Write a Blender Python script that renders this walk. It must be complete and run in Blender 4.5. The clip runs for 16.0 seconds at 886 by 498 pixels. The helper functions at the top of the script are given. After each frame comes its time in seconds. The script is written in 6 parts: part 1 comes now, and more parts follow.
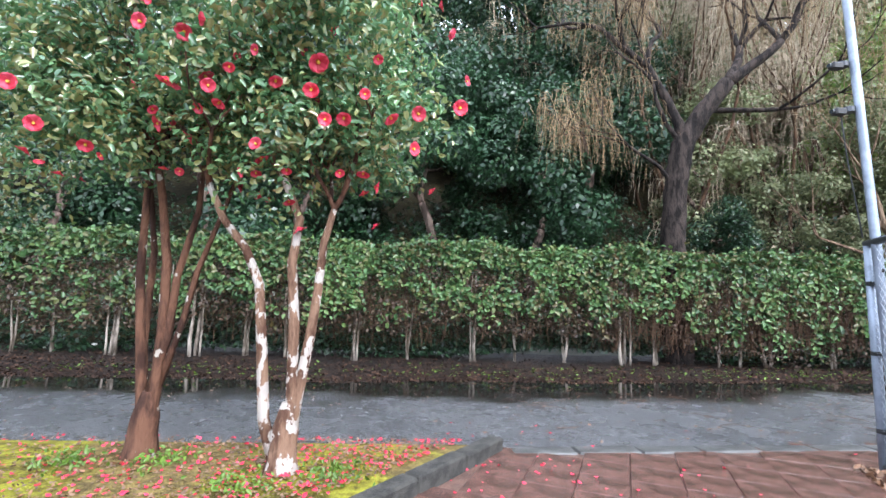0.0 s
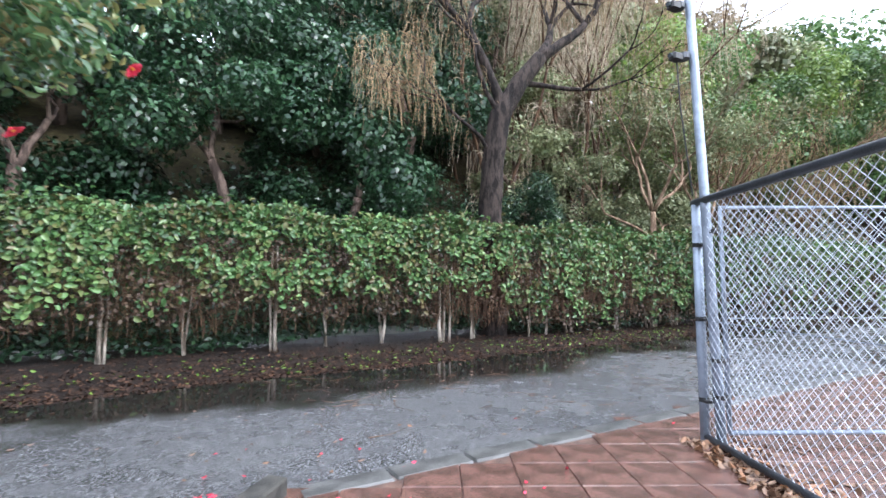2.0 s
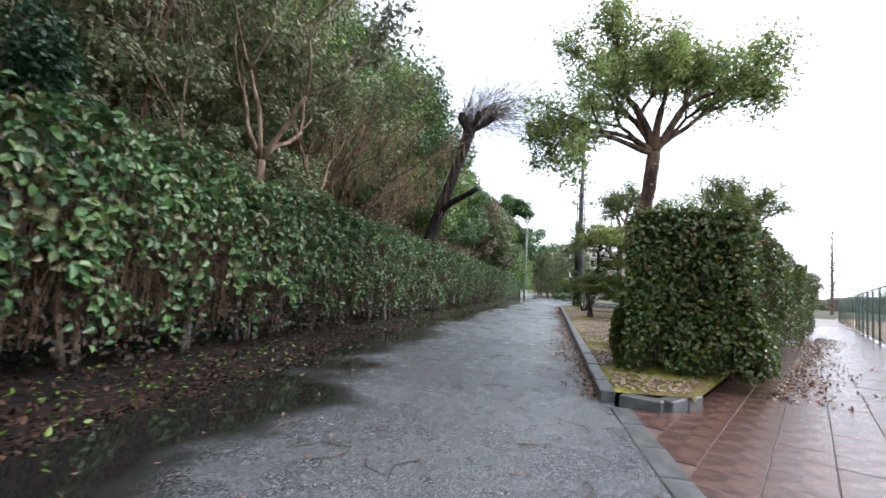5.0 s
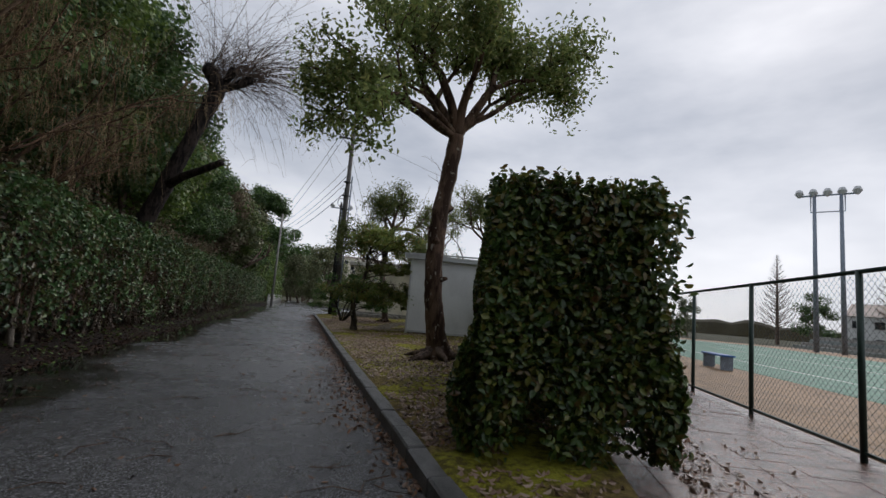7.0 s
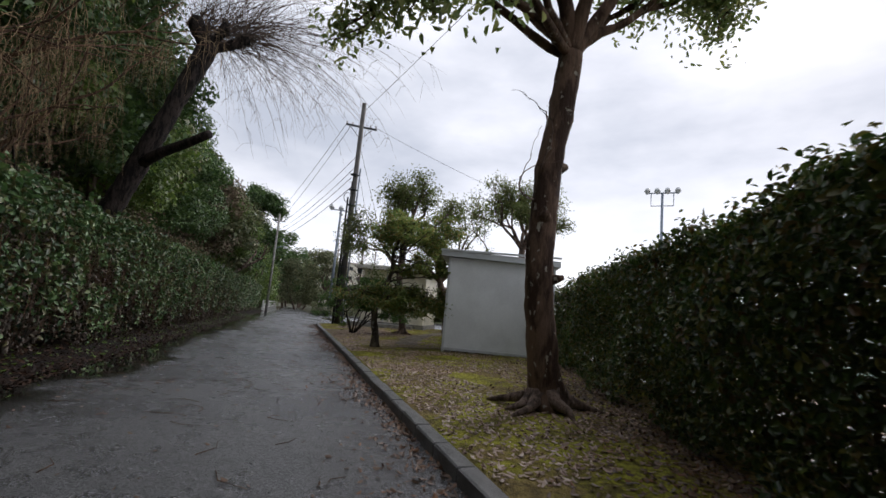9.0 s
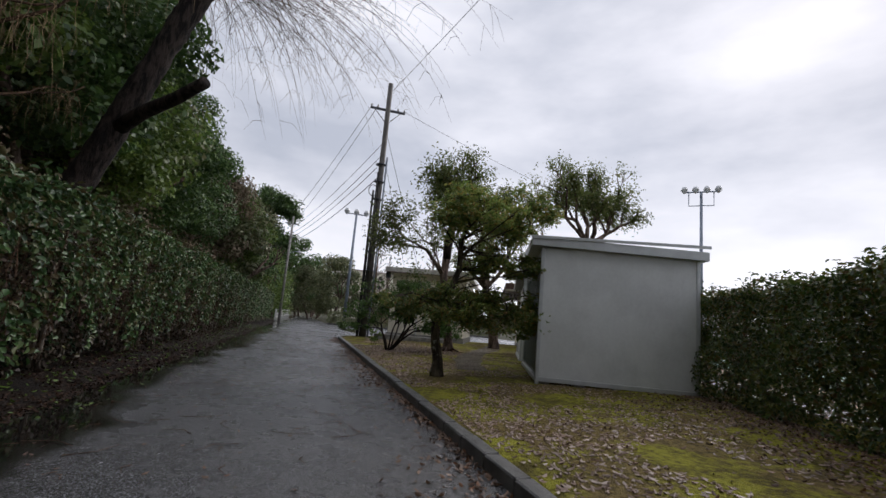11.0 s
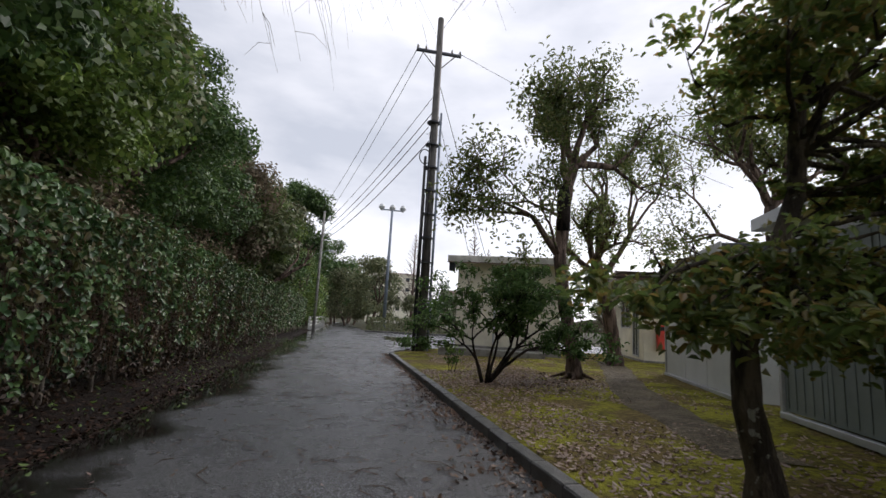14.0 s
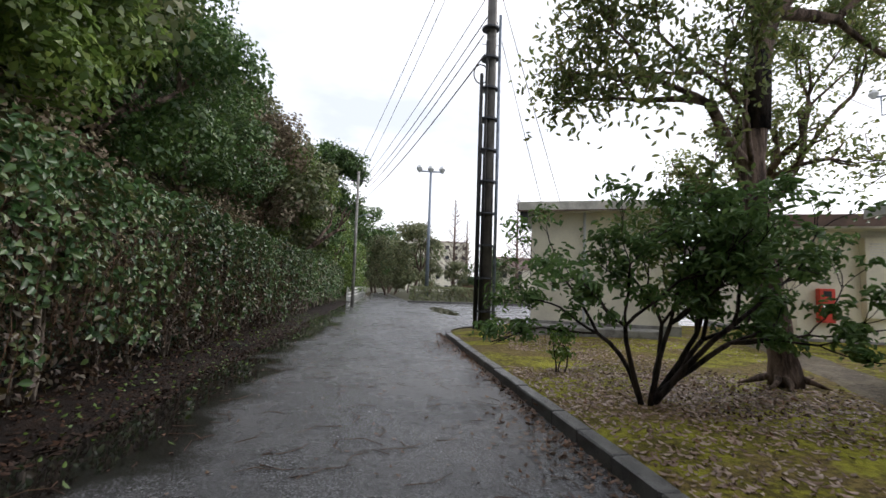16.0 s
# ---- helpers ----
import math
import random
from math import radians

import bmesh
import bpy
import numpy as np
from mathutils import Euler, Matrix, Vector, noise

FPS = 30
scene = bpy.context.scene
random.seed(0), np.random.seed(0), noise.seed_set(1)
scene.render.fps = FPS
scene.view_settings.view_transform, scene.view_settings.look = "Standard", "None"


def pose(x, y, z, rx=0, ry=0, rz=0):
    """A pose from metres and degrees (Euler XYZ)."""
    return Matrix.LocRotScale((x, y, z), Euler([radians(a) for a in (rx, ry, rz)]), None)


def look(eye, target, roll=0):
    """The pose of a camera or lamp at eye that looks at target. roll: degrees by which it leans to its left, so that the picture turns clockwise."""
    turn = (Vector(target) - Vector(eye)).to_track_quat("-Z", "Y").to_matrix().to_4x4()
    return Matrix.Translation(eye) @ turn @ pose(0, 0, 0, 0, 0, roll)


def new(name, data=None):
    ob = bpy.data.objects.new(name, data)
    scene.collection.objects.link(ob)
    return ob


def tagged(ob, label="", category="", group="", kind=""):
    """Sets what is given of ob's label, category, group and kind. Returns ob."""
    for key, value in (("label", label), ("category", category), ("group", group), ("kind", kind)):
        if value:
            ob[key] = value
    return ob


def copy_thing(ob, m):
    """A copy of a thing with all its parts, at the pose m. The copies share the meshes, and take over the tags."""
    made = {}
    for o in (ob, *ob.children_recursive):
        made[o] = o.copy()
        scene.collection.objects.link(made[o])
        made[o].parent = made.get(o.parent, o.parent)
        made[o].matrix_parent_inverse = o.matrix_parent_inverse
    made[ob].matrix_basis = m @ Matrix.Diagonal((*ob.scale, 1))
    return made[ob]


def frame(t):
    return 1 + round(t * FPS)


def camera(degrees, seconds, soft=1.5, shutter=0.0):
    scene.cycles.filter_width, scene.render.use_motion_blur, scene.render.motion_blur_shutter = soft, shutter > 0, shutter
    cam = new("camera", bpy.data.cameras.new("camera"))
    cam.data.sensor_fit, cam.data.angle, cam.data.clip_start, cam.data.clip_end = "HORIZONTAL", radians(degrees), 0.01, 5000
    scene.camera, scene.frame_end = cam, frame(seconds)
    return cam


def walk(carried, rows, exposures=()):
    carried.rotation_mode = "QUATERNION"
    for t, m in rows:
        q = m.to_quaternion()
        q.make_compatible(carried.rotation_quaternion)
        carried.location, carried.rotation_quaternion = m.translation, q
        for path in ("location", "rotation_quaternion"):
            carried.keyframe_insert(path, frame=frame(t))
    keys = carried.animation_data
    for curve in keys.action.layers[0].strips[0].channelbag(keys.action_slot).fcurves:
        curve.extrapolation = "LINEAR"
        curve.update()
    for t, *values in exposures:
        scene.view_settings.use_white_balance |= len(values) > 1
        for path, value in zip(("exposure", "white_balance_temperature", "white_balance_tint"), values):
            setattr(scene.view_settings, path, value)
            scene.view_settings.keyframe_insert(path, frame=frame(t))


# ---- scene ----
cam = camera(87.1, 16.0, soft=1.5, shutter=0.15)
METRES, EYE, TILT, LEAN, TURN = 29.1, 1.25, 0.0, 0.0, -3.7
ROWS = [
    (0.0, 0.0, 0.0, 0.0, -0.2, 6.59, -1.7),
    (0.5, -0.0009, 0.0011, -0.0001, -0.85, 6.21, -1.69),
    (1.0, -0.0022, 0.0037, -0.0007, -6.06, 3.66, -1.18),
    (1.5, 0.0015, 0.0151, -0.0024, -13.98, 4.53, 0.19),
    (2.0, 0.0126, 0.0432, -0.0008, -21.89, 4.12, 0.14),
    (2.5, 0.0256, 0.0702, -0.0008, -28.79, 4.54, -0.74),
    (3.0, 0.0411, 0.1009, 0.0001, -36.92, 4.64, -1.18),
    (3.5, 0.059, 0.1257, -0.0016, -43.08, 5.06, -2.18),
    (4.0, 0.0796, 0.1513, -0.0023, -52.0, 5.19, -2.57),
    (4.5, 0.1034, 0.1714, -0.0048, -61.09, 4.58, -3.27),
    (5.0, 0.1291, 0.1886, -0.0057, -73.04, 4.41, -3.53),
    (7.5, 0.2746, 0.2112, -0.0031, -104.56, 7.61, -5.01),
    (8.0, 0.3047, 0.2148, -0.0058, -104.04, 7.73, -5.15),
    (8.5, 0.3388, 0.2212, -0.0047, -103.72, 8.06, -5.32),
    (9.0, 0.3751, 0.2294, -0.0033, -103.85, 8.19, -5.27),
    (11.5, 0.5537, 0.2539, -0.0028, -101.96, 9.23, -4.69),
    (12.0, 0.5905, 0.2573, -0.001, -101.26, 8.97, -3.88),
    (12.5, 0.6282, 0.2588, -0.0016, -100.31, 8.72, -3.56),
    (13.0, 0.6644, 0.2629, -0.0003, -99.54, 8.82, -3.34),
    (13.5, 0.7021, 0.2656, -0.0011, -99.07, 9.07, -3.29),
    (14.0, 0.737, 0.2687, 0.0001, -98.38, 8.94, -3.29),
    (14.5, 0.7734, 0.2704, -0.0008, -97.65, 7.68, -2.79),
    (15.0, 0.8095, 0.2731, 0.0001, -96.3, 6.05, -1.92),
    (15.5, 0.848, 0.2747, -0.0004, -94.92, 5.0, -1.55),
    (16.0, 0.8843, 0.2775, 0.0008, -93.6, 4.79, -2.03),
]
# the clip's camera stops down where it meets the open sky, then opens again
EXPOSURES = [(0.0, 2.2, 5920, 13), (2.3, 2.28, 5950, 13), (4.0, 1.85, 6020, 12), (5.0, 1.45, 6150, 12), (6.2, 0.35, 6450, 14), (7.5, -0.62, 6570, 13), (8.0, -0.4, 6580, 13), (9.0, -0.02, 6600, 15), (11.5, -0.22, 6600, 16), (13.0, -0.15, 6650, 16), (14.5, 0.25, 6720, 15), (16.0, 0.6, 6720, 14)]
walk(cam, [(t, pose(0, 0, EYE, TILT, LEAN, TURN) @ pose(METRES * x, METRES * y, METRES * z, 90 + pitch, roll, yaw)) for t, x, y, z, yaw, pitch, roll in ROWS], EXPOSURES)

# ---------------------------------------------------------------- world and sun
SKY_EL, SKY_ROT = radians(38), radians(150)
world = bpy.data.worlds.new("overcast_sky")
scene.world = world
world.use_nodes = True
wn, wl = world.node_tree.nodes, world.node_tree.links
wn.clear()
w_out = wn.new("ShaderNodeOutputWorld")
w_bg = wn.new("ShaderNodeBackground")
w_sky = wn.new("ShaderNodeTexSky")
w_sky.sky_type, w_sky.sun_disc, w_sky.sun_elevation, w_sky.sun_rotation = "NISHITA", False, SKY_EL, SKY_ROT
w_co = wn.new("ShaderNodeTexCoord")
w_map = wn.new("ShaderNodeMapping")
w_map.inputs["Scale"].default_value = (1.0, 1.0, 2.6)
w_noise = wn.new("ShaderNodeTexNoise")
w_noise.inputs["Scale"].default_value, w_noise.inputs["Detail"].default_value = 1.7, 6.0
w_noise.inputs["Roughness"].default_value = 0.52
w_ramp = wn.new("ShaderNodeValToRGB")
w_ramp.color_ramp.elements[0].position, w_ramp.color_ramp.elements[1].position = 0.34, 0.68
w_ramp.color_ramp.elements[0].color = (7.1, 7.9, 9.1, 1)
w_ramp.color_ramp.elements[1].color = (14.5, 15.1, 15.9, 1)
w_mix = wn.new("ShaderNodeMix")
w_mix.data_type = "RGBA"
w_mix.inputs["Factor"].default_value = 0.9
wl.new(w_co.outputs["Generated"], w_map.inputs["Vector"])
wl.new(w_map.outputs["Vector"], w_noise.inputs["Vector"])
wl.new(w_noise.outputs["Fac"], w_ramp.inputs["Fac"])
wl.new(w_sky.outputs["Color"], w_mix.inputs["A"])
wl.new(w_ramp.outputs["Color"], w_mix.inputs["B"])
w_dot, w_glow, w_mul = wn.new("ShaderNodeVectorMath"), wn.new("ShaderNodeMapRange"), wn.new("ShaderNodeVectorMath")
w_dot.operation, w_mul.operation = "DOT_PRODUCT", "SCALE"
w_dot.inputs[1].default_value = Vector((40, -60, 30)).normalized()
w_glow.inputs["From Min"].default_value, w_glow.inputs["From Max"].default_value = -1.0, 1.0
w_glow.inputs["To Min"].default_value, w_glow.inputs["To Max"].default_value = 0.93, 1.2
wl.new(w_co.outputs["Generated"], w_dot.inputs[0])
wl.new(w_dot.outputs["Value"], w_glow.inputs["Value"])
wl.new(w_glow.outputs["Result"], w_mul.inputs["Scale"])
wl.new(w_mix.outputs["Result"], w_mul.inputs[0])
wl.new(w_mul.outputs["Vector"], w_bg.inputs["Color"])
wl.new(w_bg.outputs["Background"], w_out.inputs["Surface"])
w_bg.inputs["Strength"].default_value = 0.075

sun = new("sun", bpy.data.lights.new("sun", "SUN"))
sun.data.energy, sun.data.angle, sun.data.color = 1.15, radians(25), (1.0, 0.98, 0.95)
sun.matrix_world = look((40, -60, 58), (0, 0, 0))


# ---------------------------------------------------------------- materials
def material(name):
    m = bpy.data.materials.new(name)
    m.use_nodes = True
    n = m.node_tree.nodes
    return m, n, m.node_tree.links, n["Principled BSDF"]


def coords(n, l, scale=(1, 1, 1), which="Object"):
    co, mp = n.new("ShaderNodeTexCoord"), n.new("ShaderNodeMapping")
    mp.inputs["Scale"].default_value = scale
    l.new(co.outputs[which], mp.inputs["Vector"])
    return mp.outputs["Vector"]


def noise_tex(n, l, vec, scale, detail=4.0, rough=0.55):
    t = n.new("ShaderNodeTexNoise")
    t.inputs["Scale"].default_value, t.inputs["Detail"].default_value, t.inputs["Roughness"].default_value = scale, detail, rough
    l.new(vec, t.inputs["Vector"])
    wide = n.new("ShaderNodeMapRange")
    wide.inputs["From Min"].default_value, wide.inputs["From Max"].default_value = 0.3, 0.7
    l.new(t.outputs["Fac"], wide.inputs["Value"])
    return wide.outputs["Result"]


def ramp(n, l, fac, stops):
    r = n.new("ShaderNodeValToRGB")
    e = r.color_ramp.elements
    while len(e) < len(stops):
        e.new(0.5)
    for k, (p, c) in zip(e, stops):
        k.position, k.color = p, (*c, 1) if len(c) == 3 else c
    l.new(fac, r.inputs["Fac"])
    return r.outputs["Color"]


def mixed(n, l, fac, a, b, blend="MIX"):
    m = n.new("ShaderNodeMix")
    m.data_type, m.blend_type = "RGBA", blend
    for key, v in (("Factor", fac), ("A", a), ("B", b)):
        if isinstance(v, (int, float)):
            m.inputs[key].default_value = v
        elif isinstance(v, tuple):
            m.inputs[key].default_value = (*v, 1)
        else:
            l.new(v, m.inputs[key])
    return m.outputs["Result"]


def bump(n, l, p, height, strength=0.5, dist=0.02):
    b = n.new("ShaderNodeBump")
    b.inputs["Strength"].default_value, b.inputs["Distance"].default_value = strength, dist
    l.new(height, b.inputs["Height"])
    l.new(b.outputs["Normal"], p.inputs["Normal"])


def plain(name, colour, rough=0.5, metal=0.0, vary=0.25, scale=6.0, relief=0.1, which="Object"):
    """Paint, metal, plaster or wood: a colour with broad stains and fine grain."""
    m, n, l, p = material(name)
    v = coords(n, l, which=which)
    big, fine = noise_tex(n, l, v, scale, 5), noise_tex(n, l, v, scale * 14, 3)
    dark = tuple(c * (1 - vary) for c in colour)
    lite = tuple(min(1, c * (1 + vary * 0.5)) for c in colour)
    c = ramp(n, l, big, [(0.3, dark), (0.7, lite)])
    c = mixed(n, l, 0.25, c, ramp(n, l, fine, [(0.3, dark), (0.7, lite)]))
    l.new(c, p.inputs["Base Color"])
    p.inputs["Metallic"].default_value = metal
    r = ramp(n, l, fine, [(0.2, (rough * 0.8,) * 3), (0.8, (min(1, rough * 1.2),) * 3)])
    l.new(r, p.inputs["Roughness"])
    bump(n, l, p, fine, relief, 0.01)
    return m


def leafy(name, colours, rough=0.35, translucent=0.25, tone=0.12, gloss=0.5):
    """Leaves: each one takes a colour of its own between those given."""
    m, n, l, p = material(name)
    geo, info = n.new("ShaderNodeNewGeometry"), n.new("ShaderNodeObjectInfo")
    k = len(colours) - 1
    c = ramp(n, l, geo.outputs["Random Per Island"], [(i / k, q) for i, q in enumerate(colours)])
    v = coords(n, l)
    shade = noise_tex(n, l, v, 0.9, 3)
    c = mixed(n, l, 0.35, c, ramp(n, l, shade, [(0.3, tuple(q * 0.55 for q in colours[k // 2])), (0.7, tuple(min(1, q * 1.5) for q in colours[k // 2]))]))
    hsv = n.new("ShaderNodeHueSaturation")
    mr = n.new("ShaderNodeMapRange")
    mr.inputs["To Min"].default_value, mr.inputs["To Max"].default_value = 1 - tone * 2, 1 + tone * 2
    l.new(info.outputs["Random"], mr.inputs["Value"])
    l.new(mr.outputs["Result"], hsv.inputs["Value"])
    l.new(c, hsv.inputs["Color"])
    l.new(hsv.outputs["Color"], p.inputs["Base Color"])
    p.inputs["Roughness"].default_value = rough
    p.inputs["Specular IOR Level"].default_value = gloss
    tr, mx, out = n.new("ShaderNodeBsdfTranslucent"), n.new("ShaderNodeMixShader"), n["Material Output"]
    l.new(hsv.outputs["Color"], tr.inputs["Color"])
    mx.inputs["Fac"].default_value = translucent
    l.new(p.outputs["BSDF"], mx.inputs[1])
    l.new(tr.outputs["BSDF"], mx.inputs[2])
    l.new(mx.outputs["Shader"], out.inputs["Surface"])
    return m


def bark(name, dark, light, scale=9.0, patch=None, patch_at=0.6):
    m, n, l, p = material(name)
    v = coords(n, l, (1, 1, 0.28))
    big, fine = noise_tex(n, l, v, scale, 6, 0.65), noise_tex(n, l, v, scale * 5, 4)
    c = ramp(n, l, big, [(0.32, dark), (0.68, light)])
    if patch:
        spots = noise_tex(n, l, coords(n, l, (1, 1, 0.7)), 11.0, 4)
        f = ramp(n, l, spots, [(patch_at, (0, 0, 0)), (patch_at + 0.05, (1, 1, 1))])
        c = mixed(n, l, f, c, patch)
    l.new(c, p.inputs["Base Color"])
    p.inputs["Roughness"].default_value = 0.85
    p.inputs["Specular IOR Level"].default_value = 0.2
    both = mixed(n, l, 0.4, big, fine)
    bump(n, l, p, both, 0.9, 0.03)
    return m


def wet_asphalt():
    m, n, l, p = material("wet_asphalt")
    v = coords(n, l)
    vo = n.new("ShaderNodeTexVoronoi")
    vo.inputs["Scale"].default_value = 105.0
    l.new(v, vo.inputs["Vector"])
    fine, broad, mid = noise_tex(n, l, v, 80, 3, 0.7), noise_tex(n, l, v, 0.55, 4), noise_tex(n, l, v, 4.0, 5)
    chips = ramp(n, l, vo.outputs["Color"], [(0.2, (0.019, 0.019, 0.02)), (0.55, (0.078, 0.078, 0.08)), (0.9, (0.27, 0.27, 0.275))])
    stains = ramp(n, l, broad, [(0.35, (0.86, 0.86, 0.88)), (0.65, (1, 1, 1))])
    c = mixed(n, l, 1.0, chips, stains, "MULTIPLY")
    c = mixed(n, l, 0.15, c, ramp(n, l, mid, [(0.3, (0.03, 0.03, 0.032)), (0.7, (0.09, 0.09, 0.09))]))
    # standing water gathers along the low left margin, with an uneven edge
    xyz, lowx, low = n.new("ShaderNodeSeparateXYZ"), n.new("ShaderNodeMapRange"), n.new("ShaderNodeMath")
    l.new(v, xyz.inputs["Vector"])
    for key, val in (("From Min", 1.0), ("From Max", 13.0), ("To Min", 6.2), ("To Max", 8.05)):
        lowx.inputs[key].default_value = val
    l.new(xyz.outputs["X"], lowx.inputs["Value"])
    low.operation = "SUBTRACT"
    l.new(xyz.outputs["Y"], low.inputs[0])
    l.new(lowx.outputs["Result"], low.inputs[1])
    edge = n.new("ShaderNodeMath")
    edge.operation = "MULTIPLY_ADD"
    l.new(noise_tex(n, l, v, 0.7, 4, 0.55), edge.inputs[0])
    edge.inputs[1].default_value = 1.2
    l.new(low.outputs["Value"], edge.inputs[2])
    pr = n.new("ShaderNodeMapRange")
    pr.interpolation_type = "SMOOTHSTEP"
    for key, val in (("From Min", 0.15), ("From Max", 0.95), ("To Min", 0.0), ("To Max", 1.0)):
        pr.inputs[key].default_value = val
    l.new(edge.outputs["Value"], pr.inputs["Value"])
    pool = pr.outputs["Result"]
    wet = mixed(n, l, 0.5, broad, mid)
    l.new(mixed(n, l, pool, c, (0.012, 0.011, 0.01)), p.inputs["Base Color"])
    dry = ramp(n, l, wet, [(0.3, (0.18,) * 3), (0.48, (0.26,) * 3), (0.7, (0.36,) * 3)])
    l.new(mixed(n, l, pool, dry, (0.03, 0.03, 0.03)), p.inputs["Roughness"])
    h = mixed(n, l, 0.5, vo.outputs["Distance"], fine)
    b = n.new("ShaderNodeBump")
    l.new(mixed(n, l, pool, ramp(n, l, wet, [(0.3, (0.6,) * 3), (0.6, (1.0,) * 3)]), (0.0, 0.0, 0.0)), b.inputs["Strength"])
    b.inputs["Distance"].default_value = 0.0085
    l.new(h, b.inputs["Height"])
    l.new(b.outputs["Normal"], p.inputs["Normal"])
    return m


def earth(name, stops, scale=3.0, rough=0.8, relief=0.8, dist=0.03, second=None):
    """Soil, moss or litter: colours at two scales over a rough relief."""
    m, n, l, p = material(name)
    v = coords(n, l)
    big, fine, tiny = noise_tex(n, l, v, scale, 6, 0.6), noise_tex(n, l, v, scale * 9, 5, 0.65), noise_tex(n, l, v, scale * 45, 3)
    c = ramp(n, l, mixed(n, l, 0.5, big, fine), stops)
    if second:
        f = ramp(n, l, noise_tex(n, l, v, scale * 0.45, 5, 0.6), [(0.47, (0, 0, 0)), (0.6, (1, 1, 1))])
        c = mixed(n, l, f, c, ramp(n, l, fine, second))
    c = mixed(n, l, 0.35, c, ramp(n, l, tiny, [(0.3, (0.02, 0.016, 0.01)), (0.75, (0.32, 0.27, 0.2))]), "OVERLAY")
    l.new(c, p.inputs["Base Color"])
    p.inputs["Roughness"].default_value = rough
    p.inputs["Specular IOR Level"].default_value = 0.2
    bump(n, l, p, mixed(n, l, 0.5, fine, tiny), relief, dist)
    return m


ASPHALT = wet_asphalt()
# wet soil, its colour lowered further for the shade of hedge and woods
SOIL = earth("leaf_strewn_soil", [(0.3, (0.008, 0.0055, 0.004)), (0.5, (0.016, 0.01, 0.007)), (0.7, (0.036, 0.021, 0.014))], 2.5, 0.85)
MOSS = earth("mossy_lawn", [(0.34, (0.13, 0.11, 0.024)), (0.5, (0.27, 0.255, 0.03)), (0.66, (0.4, 0.4, 0.045))], 1.6, 0.9,
             second=[(0.3, (0.14, 0.105, 0.04)), (0.7, (0.29, 0.22, 0.075))])
DIRT = earth("trodden_dirt", [(0.3, (0.1, 0.08, 0.05)), (0.5, (0.17, 0.14, 0.095)), (0.7, (0.25, 0.21, 0.14))], 2.0, 0.7)
HILLSOIL = earth("forest_floor", [(0.3, (0.02, 0.018, 0.01)), (0.55, (0.05, 0.04, 0.02)), (0.75, (0.08, 0.075, 0.03))], 0.8, 0.9)
FIELD = earth("far_ground", [(0.3, (0.06, 0.065, 0.04)), (0.7, (0.11, 0.11, 0.07))], 0.3, 0.9)
CONCRETE = plain("weathered_concrete", (0.27, 0.26, 0.24), 0.5, 0, 0.45, 4.0, 0.35)
KERBSTONE = plain("dark_wet_kerb_stone", (0.085, 0.084, 0.08), 0.4, 0, 0.5, 5.0, 0.4)
PAVER = plain("red_brown_wet_paver", (0.115, 0.06, 0.047), 0.2, 0, 0.45, 5.0, 0.3)
JOINT = plain("pale_paver_joint", (0.13, 0.075, 0.056), 0.4, 0, 0.5, 8.0, 0.3)
GALV = plain("galvanised_steel", (0.23, 0.27, 0.33), 0.5, 0.35, 0.3, 7.0, 0.08)
WIRE = plain("bright_galvanised_wire", (0.4, 0.44, 0.5), 0.4, 0.2, 0.2, 9.0, 0.05)
DARKSTEEL = plain("dark_grey_painted_steel", (0.05, 0.055, 0.065), 0.4, 0.3, 0.3, 8.0, 0.1)
BLACK = plain("black_plastic", (0.012, 0.012, 0.013), 0.6, 0, 0.3, 9.0, 0.05)
SHEDWALL = plain("off_white_painted_steel", (0.62, 0.64, 0.64), 0.38, 0.0, 0.1, 1.2, 0.03)
BEDKERB = plain("mossy_black_kerb_stone", (0.05, 0.047, 0.04), 0.85, 0, 0.6, 9.0, 0.8)
SHEDSIDE = plain("grey_green_painted_steel", (0.2, 0.235, 0.23), 0.4, 0.0, 0.14, 1.5, 0.03)
SHEDTRIM = plain("pale_grey_steel_trim", (0.5, 0.52, 0.53), 0.35, 0.2, 0.12, 3.0, 0.03)
CREAM = plain("cream_rendered_wall", (0.74, 0.7, 0.57), 0.7, 0, 0.14, 1.3, 0.2)
ROOFTRIM = plain("weathered_white_fascia", (0.66, 0.64, 0.59), 0.6, 0, 0.3, 2.5, 0.1)
BROWNROOF = plain("rust_brown_fascia", (0.12, 0.065, 0.045), 0.5, 0, 0.35, 3.0, 0.1)
RED = plain("red_painted_steel", (0.62, 0.05, 0.025), 0.35, 0, 0.12, 6.0, 0.05)
POLEMAT = plain("dark_tarred_concrete_pole", (0.085, 0.078, 0.07), 0.6, 0, 0.4, 3.0, 0.3)
FENCEWHITE = plain("white_fence_paint", (0.75, 0.75, 0.72), 0.5, 0, 0.12, 5.0, 0.1)
GLASS = plain("dark_window_glass", (0.03, 0.035, 0.04), 0.08, 0, 0.2, 1.0, 0.0)
WATER = plain("dark_puddle_water", (0.014, 0.012, 0.01), 0.04, 0, 0.2, 2.0, 0.0)
COURT = plain("green_court_surface", (0.03, 0.17, 0.1), 0.6, 0, 0.2, 0.8, 0.05)
COURTRED = plain("sand_court_surround", (0.28, 0.17, 0.085), 0.7, 0, 0.25, 1.0, 0.1)

